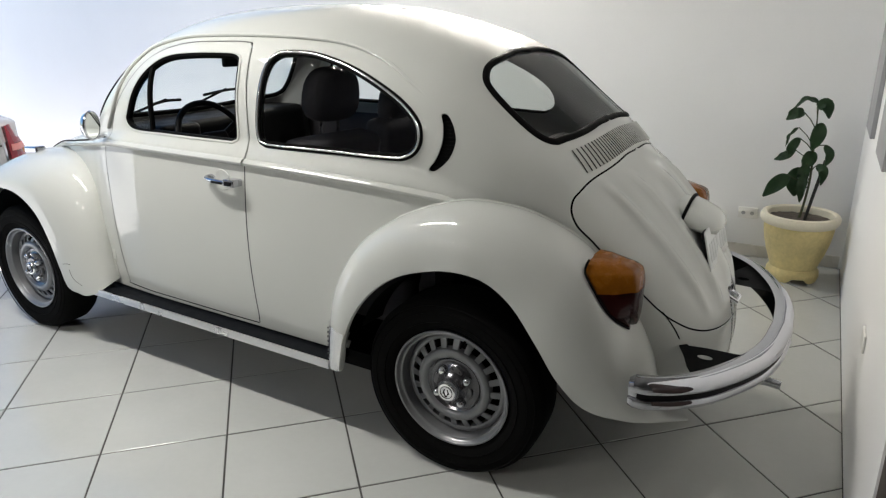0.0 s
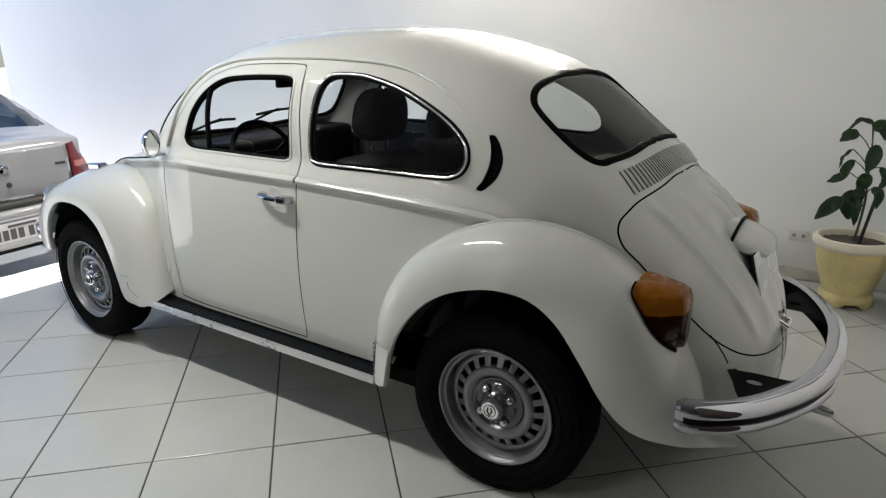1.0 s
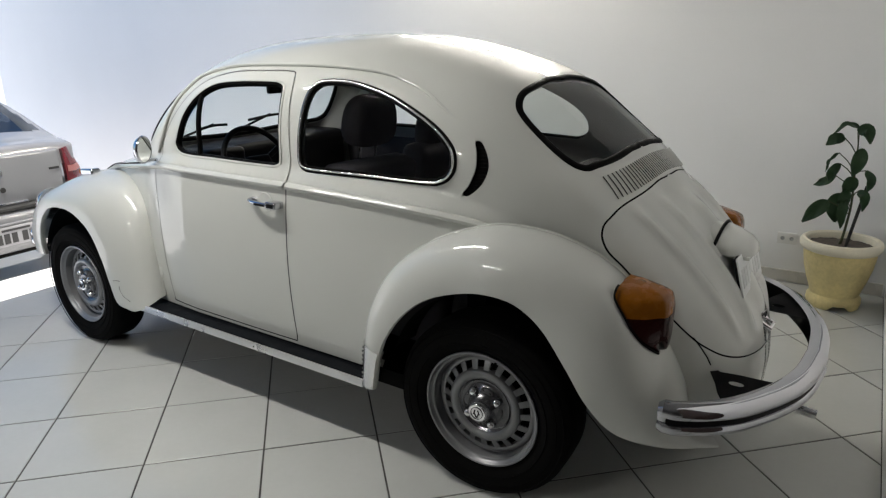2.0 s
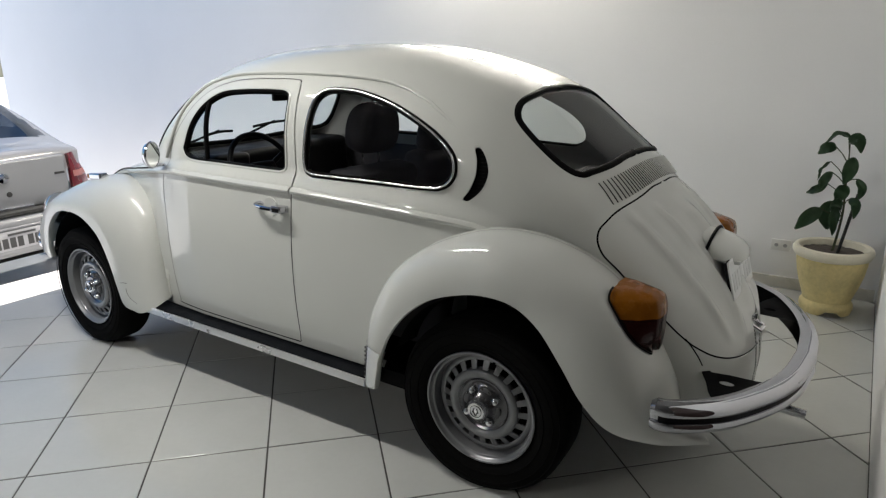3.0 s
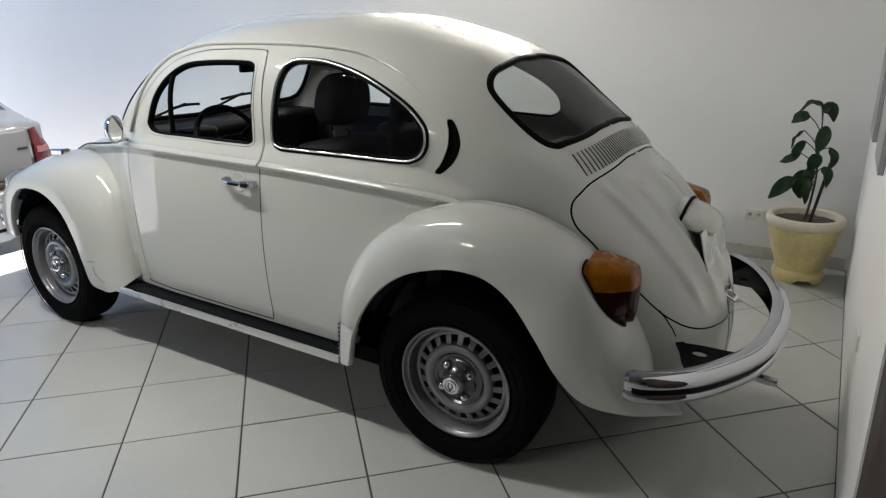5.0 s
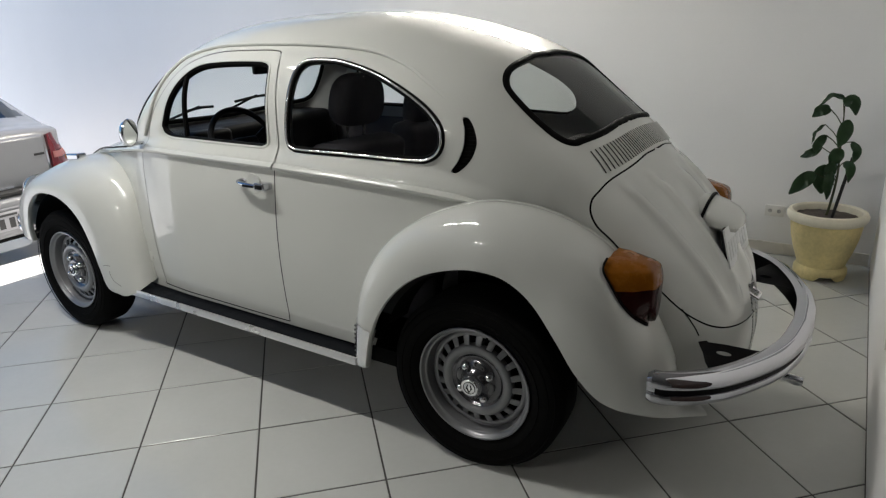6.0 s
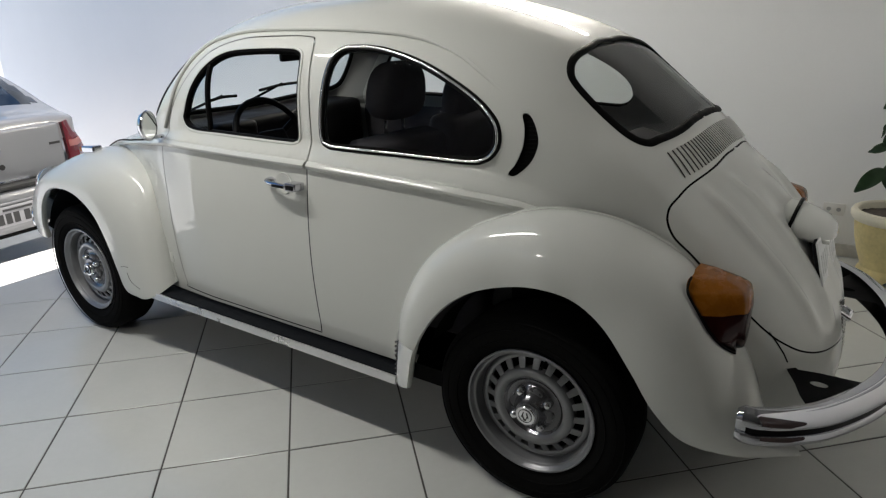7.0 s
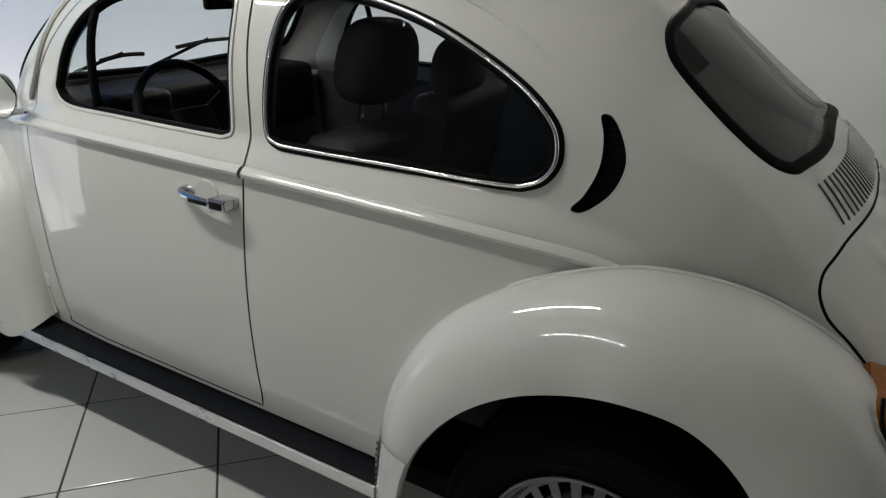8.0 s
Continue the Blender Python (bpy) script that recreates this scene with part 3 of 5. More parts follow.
car = thing("car", "cream-white vintage compact saloon with rounded wings, parked on the tiled floor", "car")
body = shell_part("body", region["body"], PAINT, car, "glossy cream-white painted steel shell", both=True)
cabin_faces = [f for f in region["body"] + region["vent"] if -0.22 < np.mean([P3[i][0] for i in f]) < 2.0]
shell_part("inner_lining", cabin_faces, TRIMGREY, body, "grey inner lining", both=True, sink=0.022)
for right in (False, True):
    door = shell_part("door", region["door"], PAINT, car, "cream-white door with its window wound down", right=right)
    low_faces = [f for f in region["door"] if np.mean([P3[i][2] for i in f]) < 0.965]
    high_faces = [f for f in region["door"] if np.mean([P3[i][2] for i in f]) >= 0.965]
    shell_part("door_lining", low_faces, SEAT, door, "black inner door trim", right=right, sink=0.03)
    shell_part("window_surround", high_faces, PALE_TRIM, door, "pale grey inner window surround", right=right, sink=0.028)
    shell_part("door_gap", region["door_gap"], GAP, door, "dark gap round the door", right=right, sink=0.006)
    path, ups = rim_path(loops["door_window"], lift=-0.012)
    sgn = -1 if right else 1
    fx = flip if right else list
    part("window_channel", sweep(fx(path), 0.011, True, 8, 1.3, fx(ups)), RUBBER, door, "black rubber window channel")
    path, ups = rim_path(offset(loops["door_window"], 0.006), lift=0.001)
    part("window_bead", sweep(fx(path), 0.005, True, 8, 0.6, fx(ups)), PAINT, door)
    qpane = shell_part("quarter_window", region["quarter_window"], TINTED, car, "smoked rear quarter glass", right=right, sink=0.006)
    qpane.visible_shadow = False
    path, ups = rim_path(offset(loops["quarter_window"], 0.003), lift=0.0)
    part("seal", sweep(fx(path), 0.0125, True, 8, 0.62, fx(ups)), RUBBER, qpane, "black rubber seal")
    path, ups = rim_path(offset(loops["quarter_window"], 0.0030), lift=0.0068)
    part("chrome_trim", sweep(fx(path), 0.0037, True, 10, 0.8, fx(ups)), GUARD, qpane, "thin chrome strip")
    # air outlet behind the quarter window
    vent = shell_part("air_outlet", region["vent"], VENT_BLACK, car, "black crescent air outlet behind the window", right=right, sink=0.012)
    path, ups = rim_path(loops["vent"], lift=0.0)
    part("outlet_rim", sweep(fx(path), 0.0013, True, 8, 0.8, fx(ups)), PAINT, vent)
    for k in range(14):
        z = 1.155 - k * 0.0115
        pts2 = [p for p in path if abs(p[2] - z) < 0.006]
        if len(pts2) >= 2:
            a = min(pts2, key=lambda p: p[0])
            b = max(pts2, key=lambda p: p[0])
            part("outlet_slat", sweep([(a[0], sgn * abs(a[1]) - sgn * 0.011, z), (b[0], sgn * abs(b[1]) - sgn * 0.011, z)], 0.0018, sides=6), VENT_BLACK, vent)

rear_pane = shell_part("rear_window", region["rear_window"], REARGLASS, car, "wide curved rear window", both=True, sink=0.004)
rear_pane.visible_shadow = False
path, ups = rim_path(offset(loops["rear_window"], 0.004), True)
part("seal", sweep(path, 0.0125, True, 10, 0.42, ups), RUBBER, rear_pane, "broad black rubber seal")
wind_pane = shell_part("windscreen", region["windshield"], GLASS, car, "flat clear windscreen", both=True, sink=0.004)
wind_pane.visible_shadow = False
path, ups = rim_path(loops["windshield"], True)
part("seal", sweep(path, 0.014, True, 10, 0.6, ups), RUBBER, wind_pane, "black rubber seal")


def ridges(p):
    """Raised swages that run down the engine lid."""
    out = 0.0
    for c, w, h in ((0.0, 0.050, 0.022), (0.20, 0.022, 0.020), (0.34, 0.017, 0.015)):
        d = (abs(p[1]) - c * (0.55 + 0.45 * min(1, max(0, (p[2] - 0.45) / 0.5)))) / w
        out += h * math.exp(-d * d) * min(1, max(0, (p[2] - 0.55) / 0.10)) * min(1, max(0, (0.99 - p[2]) / 0.06))
    return out


lid = shell_part("engine_lid", region["engine_lid"], PAINT, car, "cream-white engine lid with raised swages", both=True, lift=ridges)
shell_part("lid_gap", region["engine_lid_gap"], RUBBER, lid, "black rubber lid seal", both=True, sink=0.002)
hood = shell_part("bonnet", region["hood"], PAINT, car, "cream-white domed bonnet", both=True)
shell_part("bonnet_gap", region["hood_gap"], GAP, hood, "", both=True, sink=0.004)

# cooling slots under the rear window
for k in range(-19, 20):
    y = k * 0.0197
    line = []
    for z in np.linspace(1.100 - 0.27 * y * y, 1.044 - 0.33 * y * y, 7):
        t, s = on_shell(abs(y), z, (1, 2), 12.8, 15.8)
        p = shell(t, s) + normal_at(t, s) * 0.0006
        line.append((p[0], math.copysign(p[1], y), p[2]))
    part("cooling_slot", sweep(line, 0.0038, sides=6, flat=0.35), GAP, body)
    line2 = [(a, b - 0.0075, c) for a, b, c in line]
    part("slot_lip", sweep(line2, 0.0040, sides=6, flat=0.8), PAINT, body)


def side_line(rows, per=8, lo=4.5, hi=16, lift=0.0):
    out, ups = [], []
    for x, z in spline(rows, per):
        t, s = on_shell(x, z, (0, 2), lo, hi)
        n = normal_at(t, s)
        out.append(shell(t, s) + n * lift)
        ups.append(n)
    return out, ups


def moulding(path, ups, widths):
    """A raised strip: rounded below, with a bevelled upper face."""
    profile = [(-0.0135, -0.004), (-0.0128, 0.005), (-0.0075, 0.0115), (-0.0010, 0.0132), (0.0035, 0.0105), (0.0070, 0.0074), (0.0105, 0.0040), (0.0130, 0.0005), (0.0135, -0.004)]
    rows = []
    for i, (p, n, w) in enumerate(zip(path, ups, widths)):
        t = Vector(path[min(i + 1, len(path) - 1)]) - Vector(path[max(i - 1, 0)])
        n = Vector(n).normalized()
        sd = n.cross(t).normalized()
        sd = -sd if sd.z < 0 else sd
        rows.append([Vector(p) + (sd * a + n * h) * (w / 0.0135) for a, h in profile])
    return grid_mesh(rows)


for right in (False, True):
    fx = flip if right else list
    path, ups = side_line([(2.42, 0.838), (2.31, 0.872), (2.18, 0.900), (2.04, 0.921), (1.90, 0.938), (1.84, 0.946)], lo=2.0, hi=7, lift=0.009)
    part("bonnet_edge_gap", sweep([p + np.array([0, 0, 0.011]) for p in fx(path)], 0.0035, False, 6, 1.0, fx(ups)), GAP, body, "dark gap along the bonnet edge")
    path, ups = side_line([(2.42, 0.838), (2.31, 0.872), (2.18, 0.900), (2.04, 0.921), (1.90, 0.938), (1.74, 0.955), (1.60, 0.964), (1.20, 0.964), (0.855, 0.963)], lo=2.0, lift=0.003)
    part("belt_moulding", moulding(fx(path), fx(ups), [0.0135] * len(path)), PAINT, body)
    path, ups = side_line([(0.845, 0.963), (0.58, 0.955), (0.33, 0.942), (0.11, 0.920), (-0.02, 0.893)], lift=0.003)
    taper = list(np.linspace(0.0135, 0.0125, 25)) + list(np.linspace(0.0125, 0.004, len(path) - 25))
    part("belt_moulding", moulding(fx(path), fx(ups), taper), PAINT, body)
    # rain gutter over the door
    path, ups = side_line([(1.70, 1.02), (1.645, 1.10), (1.575, 1.235), (1.50, 1.315), (1.42, 1.355), (1.24, 1.387), (0.924, 1.393), (0.678, 1.386), (0.496, 1.367), (0.342, 1.320), (0.226, 1.255), (0.13, 1.190)], lift=0.004)
    taper = list(np.linspace(0.010, 0.010, 60)) + list(np.linspace(0.010, 0.004, len(path) - 60))
    path = [p - u * max(0.0, (k - 66) / (len(path) - 67)) * 0.009 for k, (p, u) in enumerate(zip(path, ups))]
    part("rain_gutter", sweep(fx(path), taper, False, 8, 0.8, fx(ups)), PAINT, body)

# ---- wings ----
def wing(I, L, push, hub, rows_per=9, across=20):
    """A bulging wing lofted from its seam I on the body to the lip L round the wheel; returns the grid of points."""
    a, b, q = spline(I, rows_per), spline(L, rows_per), spline([(v,) for v in push], rows_per)[:, 0]
    grid = []
    for p0, p3, w in zip(a, b, q):
        mid = (p0 + p3) / 2
        rad = np.array([mid[0] - hub[0], 0, mid[2] - hub[1]])
        rad /= np.linalg.norm(rad)
        gap = np.linalg.norm((p0 - p3)[[0, 2]])
        p1 = p0 + np.array([0, 0.58 * (p3[1] - p0[1]), 0]) + rad * 0.015 + np.array([w * 0.8, 0, 0.25 * abs(w)])
        p2 = p3 + rad * 0.62 * gap + np.array([w, 0.012, 0])
        row = []
        for j in range(across + 1):
            u = j / across
            row.append(p0 * (1 - u) ** 3 + 3 * p1 * u * (1 - u) ** 2 + 3 * p2 * u * u * (1 - u) + p3 * u ** 3)
        inward = np.array([0, -1.0, 0]) * 0.028
        row.append(p3 + inward * 0.35 - rad * 0.003)
        row.append(p3 + inward + rad * 0.004)
        grid.append(row)
    return grid


REAR_I = [(0.478, 0.640, 0.295), (0.474, 0.642, 0.440), (0.450, 0.645, 0.570), (0.385, 0.648, 0.695), (0.300, 0.645, 0.785), (0.172, 0.636, 0.864), (0.017, 0.608, 0.916), (-0.117, 0.570, 0.915), (-0.233, 0.531, 0.882), (-0.347, 0.478, 0.809), (-0.430, 0.422, 0.698), (-0.499, 0.381, 0.574), (-0.552, 0.359, 0.457), (-0.574, 0.348, 0.366)]
REAR_L = [(0.402, 0.742, 0.292), (0.368, 0.755, 0.430), (0.318, 0.765, 0.530), (0.245, 0.770, 0.620), (0.150, 0.771, 0.690), (0.042, 0.761, 0.727), (-0.056, 0.764, 0.743), (-0.148, 0.753, 0.727), (-0.229, 0.742, 0.668), (-0.306, 0.733, 0.563), (-0.368, 0.709, 0.454), (-0.443, 0.667, 0.367), (-0.558, 0.609, 0.335), (-0.683, 0.512, 0.332)]
REAR_PUSH = [0.000, 0.000, 0.000, 0.000, 0.000, -0.005, -0.017, -0.028, -0.046, -0.065, -0.066, -0.044, -0.026, -0.002]
FRONT_I = [(1.745, 0.640, 0.345), (1.765, 0.640, 0.45), (1.80, 0.632, 0.60), (1.865, 0.612, 0.745), (1.99, 0.575, 0.845), (2.19, 0.52, 0.880), (2.42, 0.462, 0.845), (2.63, 0.41, 0.745), (2.79, 0.365, 0.62), (2.89, 0.335, 0.49), (2.925, 0.32, 0.42)]
FRONT_L = [(1.905, 0.735, 0.262), (1.985, 0.745, 0.285), (2.02, 0.752, 0.38), (2.06, 0.757, 0.50), (2.13, 0.76, 0.615), (2.24, 0.762, 0.685), (2.36, 0.762, 0.705), (2.49, 0.76, 0.685), (2.60, 0.752, 0.60), (2.67, 0.735, 0.48), (2.70, 0.715, 0.40)]
FRONT_PUSH = [0.0, 0.0, 0.0, 0.0, 0.0, 0.01, 0.02, 0.04, 0.07, 0.09, 0.08]
rear_grid = wing(REAR_I, REAR_L, REAR_PUSH, (0.0, 0.31))
front_grid = wing(FRONT_I, FRONT_L, FRONT_PUSH, (2.40, 0.31))
for right in (False, True):
    sgn = -1 if right else 1
    side = mirrored if right else (lambda m: m)
    fx = flip if right else list
    rw = part("rear_wing", side(grid_mesh(rear_grid)), PAINT, car, "bulging cream-white rear wing")
    part("beading", sweep(fx(spline(REAR_I, 9) + np.array([0, 0.003, 0.002])), 0.0045, sides=6), PAINT, rw)
    fw = part("front_wing", side(grid_mesh(front_grid)), PAINT, car, "bulging cream-white front wing")
    part("beading", sweep(fx(spline(FRONT_I, 9) + np.array([0, 0.003, 0.002])), 0.0045, sides=6), PAINT, fw)
    # stone guard on the front foot of the rear wing
    guard = []
    for i in range(0, 11):
        row = []
        for j in range(4, 21):
            p = np.array(rear_grid[i][j])
            row.append(p + np.array([0.003, 0.004, 0]))
        guard.append(row)
    part("stone_guard", side(grid_mesh(guard)), GUARD, rw, "bright metal stone guard with a ribbed edge")
    for k in range(8):
        line = [guard[k + 1][2] + np.array([0.000, 0.002, -0.010]), guard[k + 1][4] + np.array([0.000, 0.002, 0.0]), guard[k + 1][6] + np.array([-0.001, 0.002, 0.012])]
        part("guard_rib", sweep(fx(line), 0.0038, sides=6), GUARD, rw)
    # wheel tubs
    for cx in (0.0, 2.40):
        tub = []
        for k in range(25):
            a = math.pi * (0.10 + 0.80 * k / 24)
            r = 0.385
            tub.append([(cx + r * math.cos(a), 0.44 * 1, 0.32 + r * 0.98 * math.sin(a)), (cx + r * math.cos(a), 0.66, 0.32 + r * 0.98 * math.sin(a))])
        part("wheel_tub", side(grid_mesh(tub)), DARK, body, "black underseal")
        part("tub_panel", side(box(cx - 0.385, cx + 0.385, 0.40, 0.44, 0.33, 0.70)), DARK, body)
    # running board
    rb = part("running_board", side(box(0.475, 1.86, 0.60, 0.712, 0.268, 0.306, 0.006)), MAT_RUBBER, car, "black rubber covered running board")
    part("trim_strip", side(box(0.472, 1.863, 0.7125, 0.7215, 0.272, 0.303, 0.003)), ALUMINIUM, rb, "bright aluminium edge strip")
    part("sill_strip", side(box(0.48, 1.75, 0.612, 0.632, 0.300, 0.330, 0.004)), MAT_RUBBER, rb)

part("floor_pan", box(0.0, 2.75, -0.60, 0.60, 0.24, 0.30), DARK, body, "black floor pan")
part("rear_pan", box(-0.58, 0.05, -0.36, 0.36, 0.24, 0.40, 0.05), DARK, body)
part("bulkhead", box(0.05, 0.12, -0.58, 0.58, 0.30, 0.80), DARK, body)

# ---- wheels ----
def wheel(name, x, y, sgn, camber=0.0, toe=0.0, cap_out=0.004):
    """A slotted steel wheel with its tyre; the outer face looks to +y before sgn."""
    w = thing(name, "", "")
    for key in ("label", "category"):
        if key in w:
            del w[key]
    w.parent = car
    w.matrix_basis = Matrix.Diagonal((1, sgn, 1, 1)) @ pose(x, y, 0.3125, camber, 0, toe)
    w["label"] = "slotted silver steel wheel on a black tyre"
    R = 0.3125
    prof = [(0.205, -0.145), (0.235, -0.160), (0.275, -0.163), (0.300, -0.155), (0.311, -0.135), (R, -0.10), (R, -0.045), (0.312, -0.012), (0.302, 0.006), (0.285, 0.014), (0.262, 0.0175), (0.24, 0.016), (0.222, 0.010), (0.209, 0.002), (0.203, -0.004)]
    tyre = part("tyre", lathe(prof, 72), TYRE, w, "black radial tyre")
    for r0 in (0.236, 0.268, 0.292):
        part("sidewall_ring", lathe([(r0, 0.0155), (r0 + 0.002, 0.0185), (r0 + 0.004, 0.0155)], 64), TYRE, tyre)
    rim_prof = [(0.196, -0.14), (0.194, -0.02), (0.199, -0.003), (0.2035, 0.003), (0.2045, 0.007), (0.202, 0.0095), (0.1975, 0.0085), (0.1945, 0.003), (0.192, -0.004), (0.189, -0.0065), (0.185, -0.0075), (0.1835, -0.011), (0.182, -0.030), (0.180, -0.044), (0.176, -0.0475), (0.171, -0.048)]
    part("rim", lathe(rim_prof[:12], 84), RIM, w, "silver painted steel rim with a stepped lip")
    part("rim_well", lathe(rim_prof[11:], 84), RIM_DARK, w, "silver grey rim well")
    # slotted ring: bars between windows, on one shared mesh
    n = 20
    r_in, r_out, wa = 0.124, 0.163, 2 * math.pi / 20 * 0.34

    def rv(r, a, h):
        return (r * math.cos(a), h, r * math.sin(a))
    first_bar = None
    for k in range(n):
        if first_bar is None:
            quad = [rv(r_in, -0.022, -0.024), rv(r_out, -0.016, -0.040), rv(r_out, wa + 0.016, -0.040), rv(r_in, wa + 0.022, -0.024)]
            top = [rv(0.131, 0.010, -0.0262), rv(0.157, 0.008, -0.0368), rv(0.157, wa - 0.008, -0.0368), rv(0.131, wa - 0.010, -0.0262)]
            low = [(p[0], p[1] - 0.005, p[2]) for p in quad]
            bar = first_bar = part("slot_bar", meshed(quad + low + top, [(8, 9, 10, 11), (0, 1, 9, 8), (1, 2, 10, 9), (2, 3, 11, 10), (3, 0, 8, 11), (0, 1, 5, 4), (3, 2, 6, 7), (4, 5, 6, 7)]), RIM, w)
        else:
            bar = new("slot_bar", first_bar.data)
            bar.parent = w
        bar.rotation_euler = (0, -2 * math.pi * k / n, 0)
    part("outer_band", lathe([(0.178, -0.062), (0.178, -0.049), (0.1755, -0.041), (0.170, -0.0375), (0.163, -0.037), (0.1585, -0.039), (0.157, -0.060)], 84), RIM, w)
    part("centre_disc", lathe([(0.130, -0.046), (0.130, -0.026), (0.1265, -0.0195), (0.119, -0.0155), (0.110, -0.0150), (0.102, -0.018), (0.096, -0.0255)], 84), RIM, w, "silver painted wheel disc")
    part("centre_dish", lathe([(0.096, -0.0255), (0.088, -0.031), (0.078, -0.030), (0.070, -0.024), (0.058, -0.017), (0.047, -0.008), (0.038, cap_out - 0.012), (0.030, cap_out - 0.008), (0.0, cap_out - 0.008)], 84), HUB, w, "glossy dished wheel centre")
    part("brake_drum", lathe([(0.188, -0.066), (0.188, -0.105), (0.0, -0.105)], 40), DARK, w, "black brake drum behind the slots")
    for k in range(4):
        a = math.pi / 4 + k * math.pi / 2 + 0.25
        part("wheel_bolt", moved(lathe([(0.0135, -0.03), (0.0135, -0.012), (0.0105, -0.004), (0.006, -0.001), (0.0, 0.0)], 12), Matrix.Translation((0.062 * math.cos(a), 0.004, 0.062 * math.sin(a)))), DULL_CHROME, w)
        # pockets between the bolts, their dark colour standing for reflections in the dish
        a2 = a + math.pi / 4
        pocket = moved(lathe([(0.0, -0.0105), (0.013, -0.0105), (0.017, -0.0125), (0.018, -0.020)], 20), pose(0.058 * math.cos(a2), -0.0035, 0.058 * math.sin(a2), 0, -math.degrees(a2), 0) @ Matrix.Diagonal((0.75, 1, 1.25, 1)))
        part("pocket", pocket, POCKET, w, "shallow pocket in the wheel centre, coloured as a dark reflection")
    cap = part("hub_cap", moved(lathe([(0.034, -0.016), (0.0335, 0.0), (0.030, 0.005), (0.0265, 0.0035), (0.018, 0.0055), (0.0, 0.0065)], 36), Matrix.Translation((0, cap_out, 0))), DULL_CHROME, w, "small bright centre cap with a round emblem")
    part("emblem_ring", moved(lathe([(0.0195, 0.004), (0.021, 0.0072), (0.0225, 0.004)], 32), Matrix.Translation((0, cap_out, 0))), GAP, cap)
    for ex, ez, tilt in ((-0.0075, 0.004, 18), (0.0075, 0.004, -18), (-0.0045, -0.007, -22), (0.0045, -0.007, 22)):
        part("emblem_bar", moved(box(-0.0016, 0.0016, 0.0052, 0.0075, -0.0085, 0.0085), pose(ex, cap_out, ez, 0, tilt, 0)), GAP, cap)
    part("valve", sweep([(-0.042, -0.045, 0.166), (-0.041, -0.012, 0.160), (-0.040, 0.004, 0.156)], 0.0042, sides=8), RUBBER, w, "black valve stem")
    return w


for sgn in (1, -1):
    wheel("rear_wheel", 0.0015, 0.6835, sgn, -0.84, 3.1, 0.024)
    wheel("front_wheel", 2.385, 0.710, sgn)

# ---- bumpers ----
def bumper(name, plan, sign, label):
    """A chromed blade with a broad top flange, a black groove and a black inner face; plan: from its end to the middle."""
    left = spline(plan, 8)
    pts3 = [(x, y, 0.455) for x, y in left] + [(x, -y, 0.455) for x, y in left[-2::-1]]
    n = len(pts3)
    outs = []
    for i in range(n):
        a, b = Vector(pts3[max(i - 1, 0)]), Vector(pts3[min(i + 1, n - 1)])
        outs.append((b - a).normalized().cross(Vector((0, 0, 1))) * sign)

    def blade(profile, lo=0, hi=n, closed=False):
        rows = []
        for i in range(lo, hi):
            # the flange narrows a little towards the ends
            w = 0.90 + 0.36 * math.sin(math.pi * i / (n - 1)) ** 0.95
            c, o = Vector(pts3[i]), outs[i]
            rows.append([c + o * (a * w if a < -0.01 else a) + Vector((0, 0, h)) for a, h in profile] + ([c + o * profile[0][0] + Vector((0, 0, profile[0][1]))] if closed else []))
        return grid_mesh(rows)
    face = [(-0.044, 0.046), (-0.036, 0.049), (-0.024, 0.050), (-0.0105, 0.046), (0.000, 0.039), (0.006, 0.029), (0.0075, 0.018), (0.004, 0.010), (-0.003, 0.007), (-0.003, -0.007), (0.004, -0.010), (0.0075, -0.018), (0.005, -0.029), (-0.003, -0.039), (-0.0105, -0.045), (-0.035, -0.049)]
    b = part(name, blade(face), CHROME, car, label)
    inner = [(-0.045, 0.045), (-0.036, 0.047), (-0.024, 0.047), (-0.014, 0.041), (-0.009, 0.02), (-0.009, -0.03), (-0.022, -0.045), (-0.036, -0.048)]
    part("inner_face", blade(inner), BLACK_PAINT, b, "black painted inner face")
    part("groove", blade([(-0.0025, 0.0072), (-0.0002, 0.0072), (-0.0002, -0.0072), (-0.0025, -0.0072)], 2, n - 2), BLACK_PAINT, b, "black strip in the groove")
    for i in (0, n - 1):
        c, o = Vector(pts3[i]), outs[i]
        out = (c - Vector(pts3[1 if i == 0 else -2])).normalized()
        ring = [c + o * (a * 0.90 if a < -0.01 else a) + Vector((0, 0, h)) for a, h in face]
        tip = [c + out * 0.014 + o * ((a * 0.90 if a < -0.01 else a) * 0.6 - 0.004) + Vector((0, 0, h * 0.86)) for a, h in face]
        m = len(face)
        part("end_cap", meshed([tuple(p) for p in ring + tip], [(k, k + 1, m + k + 1, m + k) for k in range(m - 1)] + [tuple(range(m, 2 * m))]), CHROME, b)
    return b


rear_bumper = bumper("rear_bumper", [(-0.573, 0.666), (-0.614, 0.660), (-0.682, 0.617), (-0.764, 0.530), (-0.848, 0.368), (-0.892, 0.208), (-0.908, 0.0)], 1, "polished chrome rear bumper blade")
front_bumper = bumper("front_bumper", [(2.88, 0.665), (2.93, 0.66), (3.00, 0.62), (3.09, 0.52), (3.17, 0.36), (3.21, 0.19), (3.225, 0.0)], -1, "polished chrome front bumper blade")


